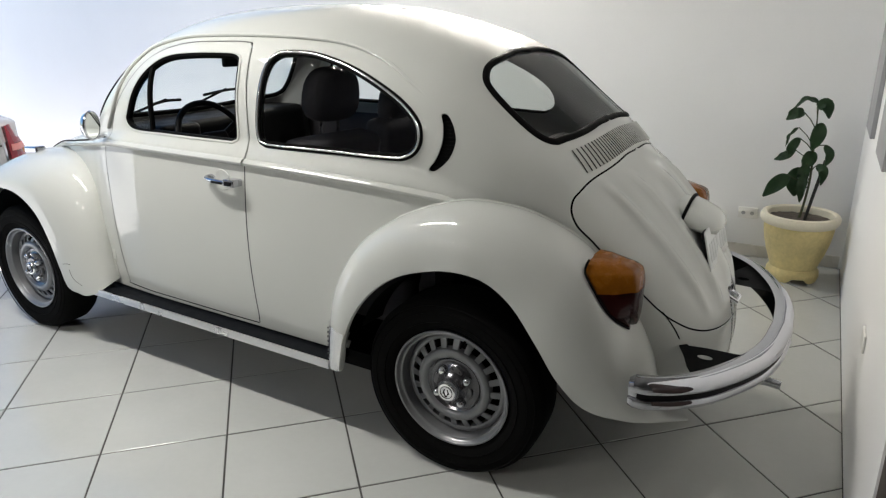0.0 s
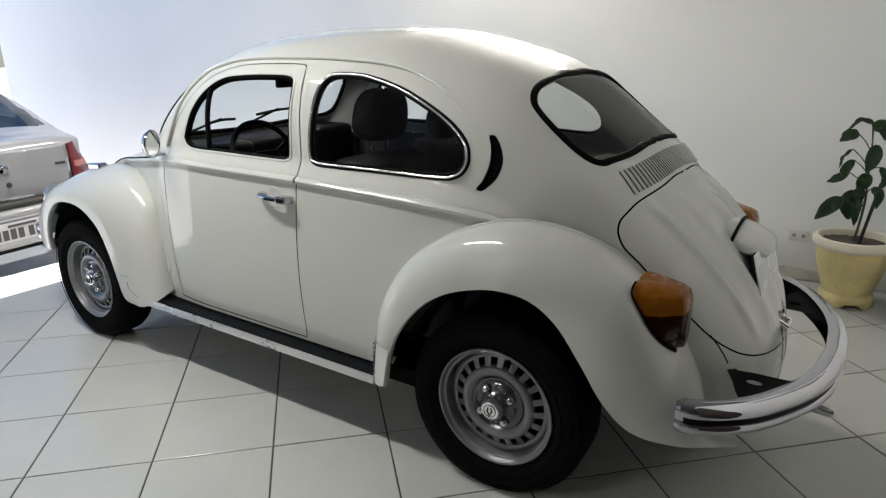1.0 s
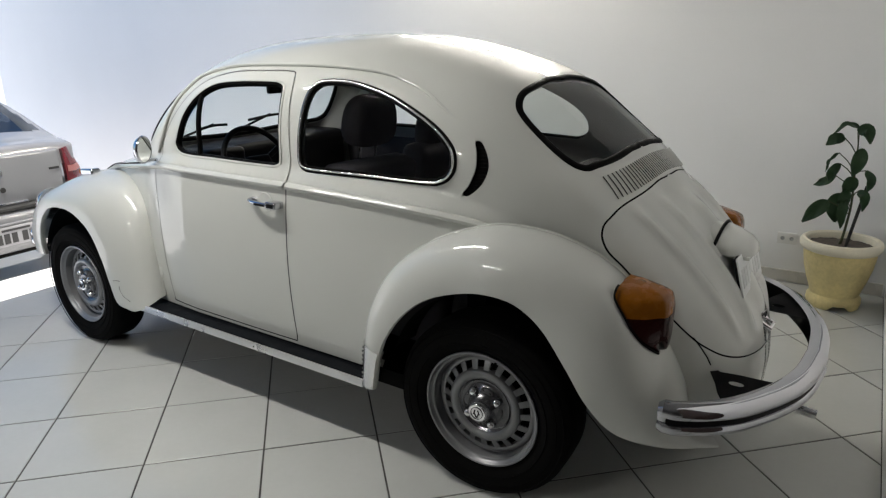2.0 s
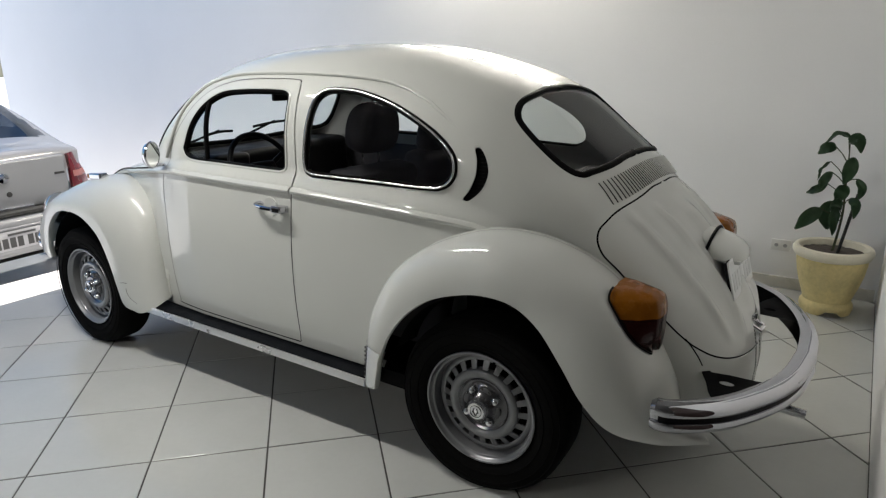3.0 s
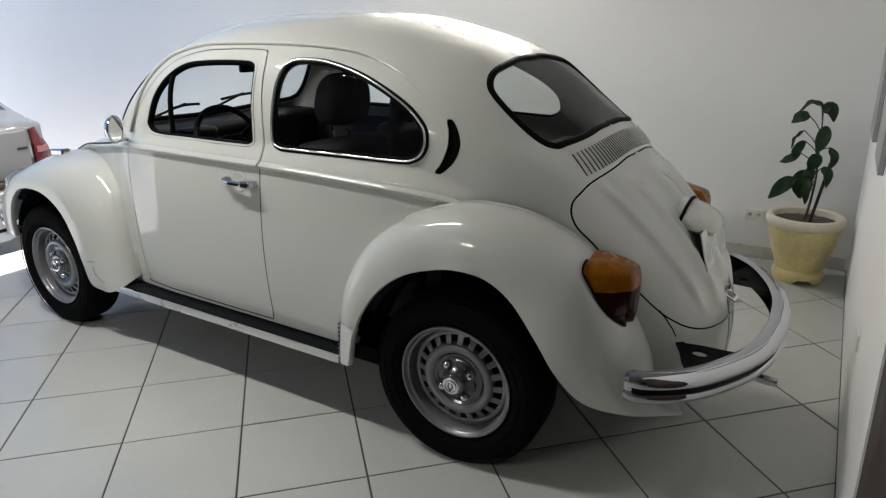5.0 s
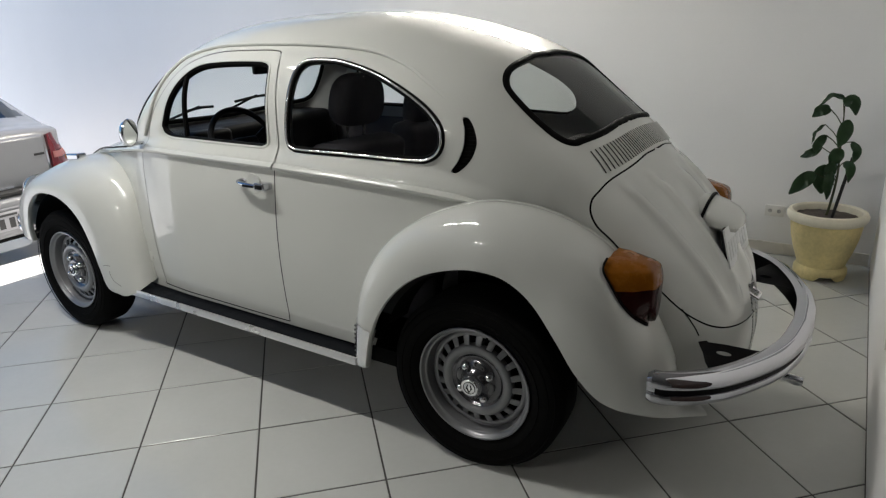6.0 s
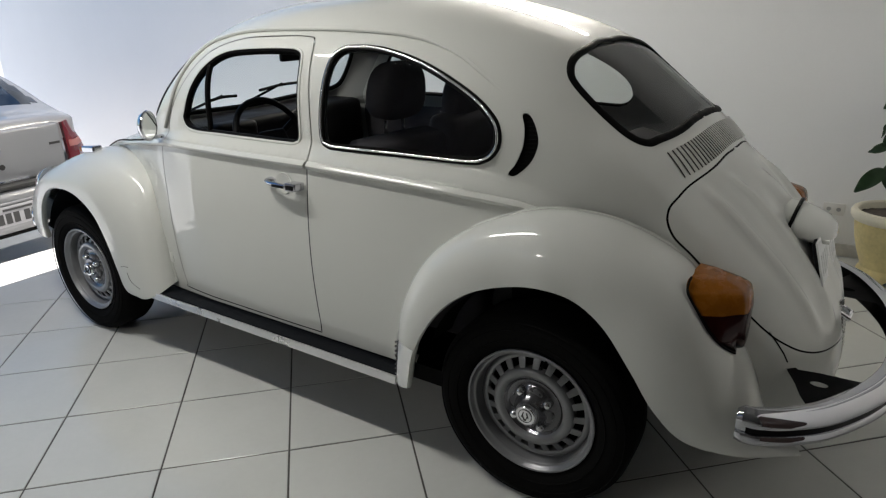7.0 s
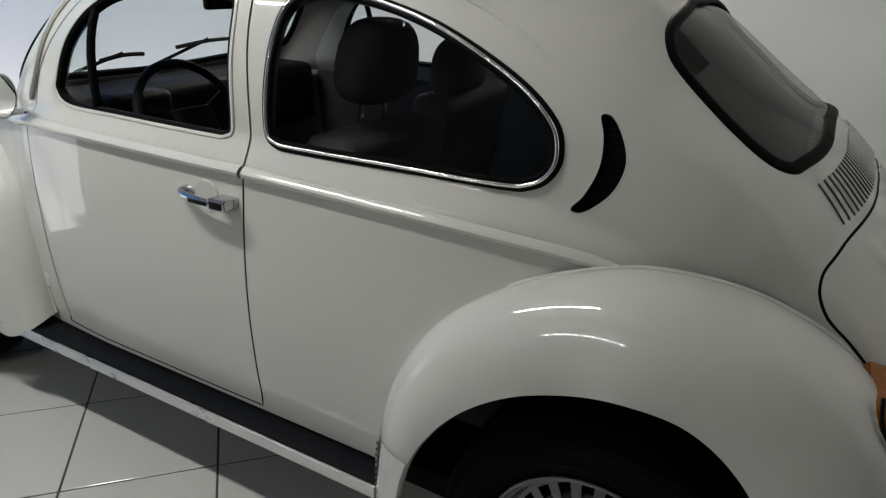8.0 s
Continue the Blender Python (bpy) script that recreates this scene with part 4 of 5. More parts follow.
def bracket(sgn):
    """A black plate with an oval hole between body and bumper."""
    outline = [(-0.598, 0.282), (-0.626, 0.355), (-0.652, 0.415), (-0.672, 0.475), (-0.70, 0.535), (-0.755, 0.50), (-0.84, 0.36), (-0.83, 0.31), (-0.775, 0.315), (-0.70, 0.318), (-0.648, 0.328), (-0.613, 0.281)]
    hole = [(-0.707 + 0.022 * math.cos(q), 0.388 + 0.014 * math.sin(q)) for q in np.linspace(0, 2 * math.pi, 13)[:-1]]
    n, m = len(outline), len(hole)
    v2, _, f2, _, _, _ = delaunay_2d_cdt([Vector(p) for p in outline + hole], [(i, (i + 1) % n) for i in range(n)] + [(n + i, n + (i + 1) % m) for i in range(m)], [], 1, 1e-6)
    bm = meshed([(v.x, sgn * v.y, 0.487) for v in v2], [f for f in f2 if not inside(np.mean([(v2[i].x, v2[i].y) for i in f], 0), hole)])
    bmesh.ops.solidify(bm, geom=bm.faces[:], thickness=0.006)
    return part("bracket", bm, BLACK_PAINT, rear_bumper, "black bumper bracket with an oval hole", smooth=False)


bracket(1)
bracket(-1)
# beading in the joint of wing and body above the brackets
for sgn in (1, -1):
    part("wing_beading", sweep([(x, sgn * y, z) for x, y, z in ((-0.566, 0.364, 0.594), (-0.590, 0.353, 0.561), (-0.608, 0.344, 0.532), (-0.620, 0.337, 0.506))], 0.0022, sides=6), RUBBER, car, "thin grey beading between wing and body")
# tail pipe under the bumper
part("tail_pipe", sweep([(-0.60, -0.06, 0.265), (-0.80, -0.06, 0.250), (-0.905, -0.06, 0.244)], 0.0175, sides=16, caps=False), DULL_CHROME, car, "bright tail pipe")

# ---- tail lamps ----
# rows: height, outer edge on the wing (x, y), rear face x
LAMP_ROWS = [(0.602, -0.516, 0.562, -0.528), (0.615, -0.511, 0.586, -0.534), (0.644, -0.489, 0.622, -0.537), (0.683, -0.462, 0.644, -0.536), (0.727, -0.434, 0.650, -0.537), (0.762, -0.410, 0.646, -0.530), (0.776, -0.401, 0.636, -0.519), (0.786, -0.399, 0.622, -0.492), (0.7935, -0.399, 0.602, -0.450)]


def tail_lamp(sgn):
    """A tall bulging lamp on the rear wing: amber above, dark red below, in a black gasket."""
    side_of = mirrored if sgn < 0 else (lambda m: m)
    fine = spline(LAMP_ROWS, 6)

    def at(z):
        return [float(np.interp(z, fine[:, 0], fine[:, k])) for k in (1, 2, 3)]

    def wedge(z0, z1, grow):
        rows = []
        for k in range(15):
            z = z0 + (z1 - z0) * k / 14
            xo, yo, xr = at(z)
            xr, yo = xr - grow, yo + grow
            yq = 0.50 + 0.55 * (yo - 0.50)
            g = 0.065 * (1 - min(1.0, max(0.0, (z - 0.600) / 0.075))) ** 1.5
            g += 0.018 * min(1.0, max(0.0, (z - 0.755) / 0.045)) ** 2
            back = 0.05 - 0.04 * min(1.0, max(0.0, (z - 0.74) / 0.05))
            keys = [(xo + back, yo - 0.02), (xo + 0.004, yo), (xo * 0.5 + xr * 0.5, yo * 0.5 + yq * 0.5 + 0.007), (xr + 0.016, yq + 0.002), (xr + 0.007, yq - 0.003), (xr + 0.001, yq - 0.012), (xr, 0.505 + 0.4 * g), (xr + 0.004, 0.485 + 0.7 * g), (xr * 0.5 + xo * 0.5, 0.462 + g), (xo + back, 0.455 + g)]
            for i in range(5, 10):
                keys[i] = (keys[i][0], min(keys[i][1], keys[i - 1][1] - 0.0015))
            row = [(x, y, z) for x, y in keys]
            rows.append(row + [row[0]])
        bm = grid_mesh(rows)
        bmesh.ops.remove_doubles(bm, verts=bm.verts, dist=1e-5)
        bmesh.ops.holes_fill(bm, edges=[q for q in bm.edges if q.is_boundary], sides=0)
        return bm
    edge = [(xo - 0.003, yo + 0.001 + 0.006 * min(1.0, max(0.0, (z - 0.735) / 0.04)), z + 0.006 * min(1.0, max(0.0, (z - 0.77) / 0.02))) for z, xo, yo, xr in fine]
    lamp = part("tail_lamp", side_of(join(sweep(edge, 0.0034, sides=8), wedge(0.607, 0.785, -0.008))), RUBBER, car, "large two-colour tail lamp on the wing")
    part("amber_lens", side_of(wedge(0.718, 0.7925, 0.0)), AMBER, lamp, "ribbed amber lens")
    part("red_lens", side_of(wedge(0.603, 0.7175, 0.0)), RED, lamp, "dark red lens")
    return lamp


tail_lamp(1)
far_lamp = tail_lamp(-1)
far_lamp.location = (0.016, -0.008, 0.008)

# ---- number plate lamp and plate on the engine lid ----
hc = Vector((-0.572, 0.0, 0.812))
hood_rows = []
for k in range(17):
    a = math.pi * k / 16
    hood_rows.append([hc + Vector((d, w * math.cos(a), h * math.sin(a) + z)) for d, w, h, z in
                      ((0.10, 0.108, 0.090, -0.008), (0.01, 0.108, 0.086, -0.008), (-0.035, 0.102, 0.072, -0.010), (-0.068, 0.088, 0.055, -0.010), (-0.088, 0.060, 0.034, -0.010), (-0.094, 0.025, 0.016, -0.010), (-0.094, 0.0, 0.0, -0.010))])
lampbox = part("plate_lamp", grid_mesh(hood_rows), PAINT, car, "cream-white number plate lamp housing")
part("lamp_seal", sweep([hc + Vector((0.032 - 0.02 * math.sin(math.pi * k / 16), 0.109 * math.cos(math.pi * k / 16), 0.089 * math.sin(math.pi * k / 16) - 0.008)) for k in range(17)], 0.006, sides=6), RUBBER, lampbox, "black rubber gasket")
part("lamp_underside", box(-0.655, -0.54, -0.085, 0.085, 0.790, 0.803, 0.004), PAINT, lampbox)
PP = pose(-0.645, 0.0, 0.748, 0, 15, 0)
plate = part("number_plate", moved(box(-0.003, 0.003, -0.165, 0.165, -0.065, 0.065, 0.002), PP), PLATE, car, "grey number plate")
for k in range(7):
    yy = -0.145 + k * 0.040 + (0.015 if k > 2 else 0)
    part("plate_mark", moved(box(-0.0045, -0.0032, yy, yy + 0.028, -0.040, 0.022), PP), PLATE_FADED, plate)
part("plate_bracket", moved(join(box(0.0035, 0.014, -0.16, 0.16, -0.062, 0.062, 0.004), box(0.0145, 0.045, -0.06, 0.06, -0.04, 0.05, 0.004)), PP), BLACK_PAINT, plate)
part("lid_handle", sweep([(-0.705, 0.03, 0.572), (-0.735, 0.028, 0.555), (-0.738, -0.028, 0.555), (-0.705, -0.03, 0.572)], 0.008, sides=8), DULL_CHROME, lid, "bright lid handle")
part("lid_lock", moved(lathe([(0.016, 0.0), (0.016, 0.02), (0.0, 0.022)], 16), pose(-0.695, 0, 0.59, 0, 0, 90)), DULL_CHROME, lid)

# ---- door furniture ----
for sgn in (1, -1):
    side_of = mirrored if sgn < 0 else (lambda m: m)
    doors = [o for o in car.children if o.name.startswith("door")]
    dob = doors[0] if sgn > 0 else doors[1]
    hx, hz = 0.955, 0.889
    hy = float(shell(*on_shell(hx, hz, (0, 2), 5, 12))[1])
    h = part("door_handle", side_of(sweep([(hx + 0.072, hy + 0.020, hz + 0.003), (hx + 0.045, hy + 0.032, hz + 0.002), (hx - 0.01, hy + 0.036, hz), (hx - 0.05, hy + 0.034, hz - 0.001)], [0.009, 0.010, 0.0095, 0.011], sides=12, flat=0.8)), CHROME, dob, "chrome door handle with a black insert")
    part("handle_block", side_of(box(hx - 0.088, hx - 0.036, hy - 0.004, hy + 0.044, hz - 0.0135, hz + 0.0135, 0.006, 3)), CHROME, h)
    part("push_button", side_of(box(hx - 0.080, hx - 0.046, hy + 0.044, hy + 0.0455, hz - 0.008, hz + 0.007, 0.002)), BLACK_PAINT, h)
    part("handle_insert", side_of(box(hx - 0.034, hx + 0.022, hy + 0.0425, hy + 0.0465, hz - 0.006, hz + 0.003, 0.001)), BLACK_PAINT, h)
    part("handle_pivot", side_of(moved(lathe([(0.0, 0.026), (0.008, 0.024), (0.013, 0.016), (0.015, 0.0), (0.015, -0.004)], 20), Matrix.Translation((hx + 0.070, hy, hz + 0.003)) @ Matrix.Diagonal((1.5, 1, 0.8, 1)))), CHROME, h)
    part("finger_recess", side_of(lathe([(0.0, 0.001), (0.024, 0.0016), (0.034, 0.0035), (0.037, 0.0035), (0.0385, 0.0)], 32, (hx + 0.008, hy + 0.0005, hz))), PAINT, h)
    # vent window post and pane
    top, low = np.array([1.405, 0.0, 1.275]), np.array([1.392, 0.0, 1.022])
    line = []
    for f in np.linspace(0, 1, 8):
        x, z = (top * (1 - f) + low * f)[[0, 2]]
        t, s = on_shell(x, z, (0, 2), 5, 12)
        line.append(shell(t, s) - normal_at(t, s) * 0.010)
    fx = flip if sgn < 0 else list
    post = part("vent_window_post", sweep(fx(line), 0.0105, sides=8), RUBBER, dob, "black vent window post")
    faces = [f for f in region["door_window"] if np.mean([P3[i][0] for i in f]) > 1.40]
    vp = shell_part("vent_pane", faces, GLASS, dob, "hinged quarterlight pane", right=sgn < 0, sink=0.010)
    vp.visible_shadow = False
    # door hinges
    for hz2 in (0.46, 0.80):
        part("hinge", side_of(box(1.738, 1.765, 0.628, 0.650, hz2 - 0.025, hz2 + 0.025, 0.006)), PAINT, dob)
# exterior mirror on the driver's door
mir = part("door_mirror", moved(lathe([(0.0, -0.028), (0.03, -0.025), (0.052, -0.012), (0.060, 0.004), (0.058, 0.010), (0.052, 0.011)], 36), pose(1.655, 0.735, 1.040, 0, 0, 118)), CHROME, car, "round chrome door mirror")
part("mirror_glass", moved(lathe([(0.052, 0.010), (0.0, 0.0095)], 36), pose(1.655, 0.735, 1.040, 0, 0, 118)), MIRROR, mir, "round mirror glass")
part("mirror_arm", sweep([(1.665, 0.725, 1.015), (1.68, 0.70, 0.990), (1.70, 0.645, 0.985)], 0.008, sides=8), CHROME, mir)
# front lamps, indicators
for sgn in (1, -1):
    part("headlamp", moved(lathe([(0.0, 0.02), (0.05, 0.018), (0.085, 0.0), (0.09, -0.015), (0.09, -0.05)], 32), pose(2.875, sgn * 0.555, 0.625, 0, 0, -90) @ pose(0, 0, 0, -12, 0, 0)), DULL_CHROME, car, "round chrome-ringed headlamp")
    ind = part("indicator", moved(box(-0.060, 0.045, -0.024, 0.024, -0.012, 0.020, 0.010, 4), pose(2.31, sgn * 0.62, 0.868, 0, 4, 0)), CHROME, car, "chrome front indicator on the wing")
    part("indicator_lens", moved(box(0.035, 0.068, -0.021, 0.021, -0.008, 0.017, 0.008, 3), pose(2.31, sgn * 0.62, 0.868, 0, 4, 0)), AMBER, ind)

# ---- cabin ----
def cushion(x0, x1, y0, y1, z0, z1, lean=0.0, bev=0.05):
    return moved(box(-(x1 - x0) / 2, (x1 - x0) / 2, -(y1 - y0) / 2, (y1 - y0) / 2, 0, z1 - z0, bev, 4), pose((x0 + x1) / 2, (y0 + y1) / 2, z0, 0, lean, 0))


def headrest(x, y, z0, z1):
    """A plump rounded cushion on two posts."""
    h = (z1 - z0) / 2
    rows = []
    for i in range(13):
        a = -math.pi / 2 + math.pi * i / 12
        up, out = math.copysign(abs(math.sin(a)) ** 0.75, a), max(0.02, math.cos(a)) ** 0.6
        ring = []
        for k in range(24):
            b = 2 * math.pi * k / 24
            cy, cx = math.cos(b), math.sin(b)
            ring.append((0.062 * out * math.copysign(abs(cx) ** 0.7, cx), 0.142 * out * (1 - 0.10 * up) * math.copysign(abs(cy) ** 0.8, cy), h + h * up))
        rows.append(ring + [ring[0]])
    bm = grid_mesh(rows)
    bmesh.ops.remove_doubles(bm, verts=bm.verts, dist=1e-5)
    bmesh.ops.holes_fill(bm, edges=[q for q in bm.edges if q.is_boundary], sides=0)
    return moved(bm, pose(x, y, z0, 0, -6, 0))


for y, dx, top in ((0.33, 0.0, 1.285), (-0.33, 0.10, 1.19)):
    seat = part("front_seat", cushion(0.75 + dx, 1.25 + dx, y - 0.24, y + 0.24, 0.38, 0.56), SEAT, car, "dark grey cloth front seat with headrest")
    part("backrest", cushion(0.74 + dx, 0.88 + dx, y - 0.24, y + 0.24, 0.50, 1.04, -10), SEAT, seat)
    part("headrest", headrest(0.745 + dx, y, top - 0.20, top), SEAT, seat, "rounded dark cloth headrest")
    for s in (-0.05, 0.05):
        part("headrest_post", sweep([(0.755 + dx, y + s, 0.98), (0.75 + dx, y + s, top - 0.17)], 0.006, sides=6), DULL_CHROME, seat)
rs = part("rear_seat", cushion(0.25, 0.70, -0.54, 0.54, 0.40, 0.60), SEAT, car, "dark grey cloth rear bench")
part("backrest", cushion(0.10, 0.24, -0.54, 0.54, 0.52, 0.98, -14), SEAT, rs)
part("parcel_shelf", box(-0.12, 0.16, -0.46, 0.46, 0.86, 0.89, 0.01), SEAT, car, "dark cloth parcel shelf")
dash = part("dashboard", moved(box(-0.10, 0.10, -0.585, 0.585, -0.14, 0.10, 0.04, 3), pose(1.76, 0, 0.90, 0, 0, 0)), PLASTIC, car, "black padded dashboard")
part("dash_top", box(1.70, 1.90, -0.565, 0.565, 0.985, 1.0, 0.006), PLASTIC, dash, "black dashboard top")
part("instrument_pod", moved(box(-0.05, 0.05, -0.11, 0.11, -0.06, 0.06, 0.03, 3), pose(1.655, 0.33, 0.95, 0, 0, 0)), PLASTIC, dash)
SWT = radians(30)
SWM = Matrix(((0, -math.cos(SWT), math.sin(SWT), 1.385), (1, 0, 0, 0.335), (0, math.sin(SWT), math.cos(SWT), 0.953), (0, 0, 0, 1)))
sw = part("steering_wheel", moved(lathe([(0.182 + 0.013 * math.cos(a), 0.013 * math.sin(a)) for a in np.linspace(0, 2 * math.pi, 11)[:-1]], 48, closed=True), SWM), PLASTIC, car, "black four-spoke steering wheel")
part("steering_boss", moved(box(-0.07, 0.07, -0.04, 0.015, -0.045, 0.045, 0.02, 3), SWM), PLASTIC, sw)
for a in (25, 155, 205, 335):
    part("spoke", moved(box(0.04, 0.178, -0.016, -0.004, -0.012, 0.012, 0.004), SWM @ pose(0, 0, 0, 0, a, 0)), PLASTIC, sw)
part("steering_column", sweep([(1.405, 0.335, 0.94), (1.80, 0.335, 0.72)], 0.03, sides=12), PLASTIC, sw)
part("interior_mirror", moved(box(-0.015, 0.015, -0.10, 0.10, -0.030, 0.030, 0.012, 3), pose(1.50, 0.045, 1.285, 0, 0, 0)), PLASTIC, car, "black interior rear-view mirror")
# wipers parked low on the windscreen
for y0, y1, z0, z1 in ((0.27, 0.09, 1.075, 1.088), (-0.07, -0.40, 1.096, 1.098)):
    wp = part("wiper", sweep([(2.0, y0 + 0.10, 0.985), (1.94, y0 + 0.06, 1.04), (1.885, (y0 + y1) / 2, (z0 + z1) / 2 + 0.014)], 0.0065, sides=6), RUBBER, car, "black windscreen wiper")
    part("wiper_blade", sweep(spline([(1.893, y0, z0), (1.888, (y0 + y1) / 2, (z0 + z1) / 2 + 0.007), (1.882, y1, z1)], 5), 0.0075, sides=6), RUBBER, wp)

# ---- the body on its springs ----
def settle(p):
    """The shell's slight set on its springs, alike on both sides."""
    x, y, z = p
    a = abs(y)
    k = min(1.0, a / 0.30)
    k = k * k * (3 - 2 * k)
    side = a * 1.0019 + k * (0.0066 * x - 0.0380 * z + 0.0045)
    return Vector((1.0049 * x - 0.0012 * a - 0.0082 * z + 0.0112, math.copysign(side, y), 0.0105 * x + 1.0056 * z - 0.0300 + 0.0347 * (math.sqrt(a * a + 0.02) - 0.1414)))


wheel_parts = {o for w in car.children if w.name.split(".")[0] in ("rear_wheel", "front_wheel") for o in w.children_recursive}
for me in {o.data.name: o.data for o in car.children_recursive if o.type == "MESH" and o not in wheel_parts}.values():
    for v in me.vertices:
        v.co = settle(v.co)
    me.update()

# old scratches low on the front wing
for line in ([(2.000, 0.7572, 0.414), (1.972, 0.7562, 0.420), (1.946, 0.7545, 0.420)], [(1.958, 0.7562, 0.393), (1.953, 0.7552, 0.367), (1.934, 0.7533, 0.345), (1.894, 0.7483, 0.325)]):
    part("scratch", sweep(spline(line, 5), 0.0016, sides=6), SCUFF, car, "dull dark scratch in the wing's paint")

# ---- plant in its pot ----
px, py = -0.803, -1.82
pot = thing("plant_pot", "yellowed cream plaster pot with a pale rolled rim, in the corner", "plant pot", (px, py, 0))
prof = [(0.0, 0.02), (0.135, 0.02), (0.150, 0.0), (0.160, 0.03), (0.158, 0.055), (0.143, 0.075), (0.150, 0.10), (0.172, 0.16), (0.192, 0.23), (0.205, 0.30), (0.208, 0.335)]
bm = lathe(prof, 64, axis="z")
for v in bm.verts:
    a = math.atan2(v.co.y, v.co.x)
    r = math.hypot(v.co.x, v.co.y)
    if v.co.z < 0.06 and r > 0.12:
        # scalloped foot with three arches
        k = max(0.0, math.cos(3 * a + 0.6))
        v.co.z += (0.045 * k ** 2) if v.co.z < 0.02 else 0.0
    if 0.1 < v.co.z < 0.33:
        f = 1 + 0.018 * math.cos(8 * a) * math.sin((v.co.z - 0.1) / 0.23 * math.pi) + 0.012 * noise.noise((v.co.x * 8, v.co.y * 8, v.co.z * 8))
        v.co.x *= f
        v.co.y *= f
part("pot_body", bm, POT, pot, "yellow-stained moulded plaster body")
rim_p = [(0.208, 0.330), (0.222, 0.335), (0.234, 0.352), (0.236, 0.372), (0.226, 0.388), (0.208, 0.392), (0.196, 0.384), (0.190, 0.362), (0.188, 0.345)]
part("pot_rim", lathe(rim_p, 64, axis="z"), POT_RIM, pot, "pale rolled rim")
bm = lathe([(0.195, 0.352), (0.12, 0.358), (0.05, 0.362), (0.0, 0.362)], 40, axis="z")
for v in bm.verts:
    v.co.z += 0.012 * noise.noise((v.co.x * 20, v.co.y * 20, 3))
part("soil", bm, SOIL, pot, "dark potting soil")

pot.scale = (0.862, 0.862, 0.983)
plant = thing("potted_plant", "young green plant with broad drooping leaves tied to a dark stake", "plant", (px, py, 0.336))
plant.scale = (0.927, 0.927, 0.927)


FACE = Vector((-0.06, 0.98, 0.18))


def spot(u, v, d=0.0):
    """A place in the plant's upright plane: u across, v up from the soil, d towards the room."""
    return Vector((u, d, v))


def leaf(a, mid, b, width, fold=0.25, turn=0.0):
    """A pointed blade bent through three places, a little folded along its midrib."""
    n = 14
    line = spline([tuple(a), tuple(mid), tuple(b)], n // 2)
    rows = []
    for i, c in enumerate(line):
        c = Vector(c)
        u = i / (len(line) - 1)
        d = Vector(line[min(i + 1, len(line) - 1)] - line[max(i - 1, 0)]).normalized()
        face = Matrix.Rotation(turn, 3, d) @ FACE
        side = d.cross(face).normalized()
        up = side.cross(d)
        w = width * (math.sin(math.pi * min(1.0, u * 0.95 + 0.03)) ** 0.72) * (1.16 - 0.42 * u)
        row = []
        for j in range(-3, 4):
            f = j / 3
            row.append(c + side * (w * f) + up * (fold * w * abs(f) ** 1.2 + 0.006 * math.sin(u * 13 + 2 * j) * abs(f)))
        rows.append(row)
    bm = grid_mesh(rows)
    bmesh.ops.solidify(bm, geom=bm.faces[:], thickness=0.0012)
    return bm


stalk = [spot(0.02, 0.0), spot(0.0, 0.05, 0.01), spot(-0.02, 0.25, 0.01), spot(-0.015, 0.40), spot(-0.01, 0.56), spot(-0.005, 0.66)]
part("stem", sweep(spline([tuple(p) for p in stalk], 6), [0.009 - 0.0002 * k for k in range(31)], sides=8), STEM, plant, "slim green-brown stem")
part("stake", sweep([spot(-0.02, -0.02, 0.03), spot(-0.085, 0.38, 0.02)], 0.009, sides=8), STAKE, plant, "dark wooden stake")
# leaves: foot of the stalk on the stem, foot, bend and tip of the blade, half width, fold, turn
UPPER_LEAVES = [
    ((-0.006, 0.62), (-0.005, 0.70), (0.055, 0.725), (0.125, 0.665), 0.024, 0.3, 0.9), ((-0.006, 0.62), (0.0, 0.69), (-0.050, 0.705), (-0.068, 0.625), 0.036, 0.35, 0.2),
    ((-0.01, 0.55), (0.060, 0.650), (0.105, 0.645), (0.150, 0.605), 0.034, 0.2, 0.15), ((-0.014, 0.45), (0.078, 0.560), (0.115, 0.520), (0.135, 0.445), 0.014, 0.3, 0.9),
    ((-0.01, 0.52), (-0.035, 0.600), (-0.030, 0.530), (-0.005, 0.440), 0.040, 0.2, 0.1), ((-0.015, 0.42), (0.065, 0.505), (0.095, 0.455), (0.110, 0.395), 0.028, 0.25, 0.1),
    ((-0.018, 0.34), (0.080, 0.430), (0.130, 0.395), (0.185, 0.365), 0.026, 0.2, 0.2), ((-0.016, 0.38), (-0.010, 0.425), (0.0, 0.380), (0.030, 0.320), 0.040, 0.2, 0.0)]
LOWER_LEAVES = [
    ((-0.014, 0.44), (-0.070, 0.475), (-0.105, 0.425), (-0.085, 0.350), 0.024, 0.3, 0.2), ((-0.018, 0.30), (-0.045, 0.350), (-0.085, 0.325), (-0.080, 0.235), 0.028, 0.3, 0.2),
    ((-0.02, 0.22), (0.040, 0.325), (0.055, 0.250), (0.050, 0.150), 0.054, 0.2, -0.1), ((-0.02, 0.20), (0.090, 0.285), (0.145, 0.235), (0.215, 0.145), 0.044, 0.2, 0.1),
    ((-0.02, 0.24), (0.010, 0.300), (0.015, 0.225), (0.015, 0.125), 0.030, 0.25, 0.3), ((-0.015, 0.36), (0.005, 0.345), (0.020, 0.300), (0.030, 0.250), 0.036, 0.25, -0.3)]
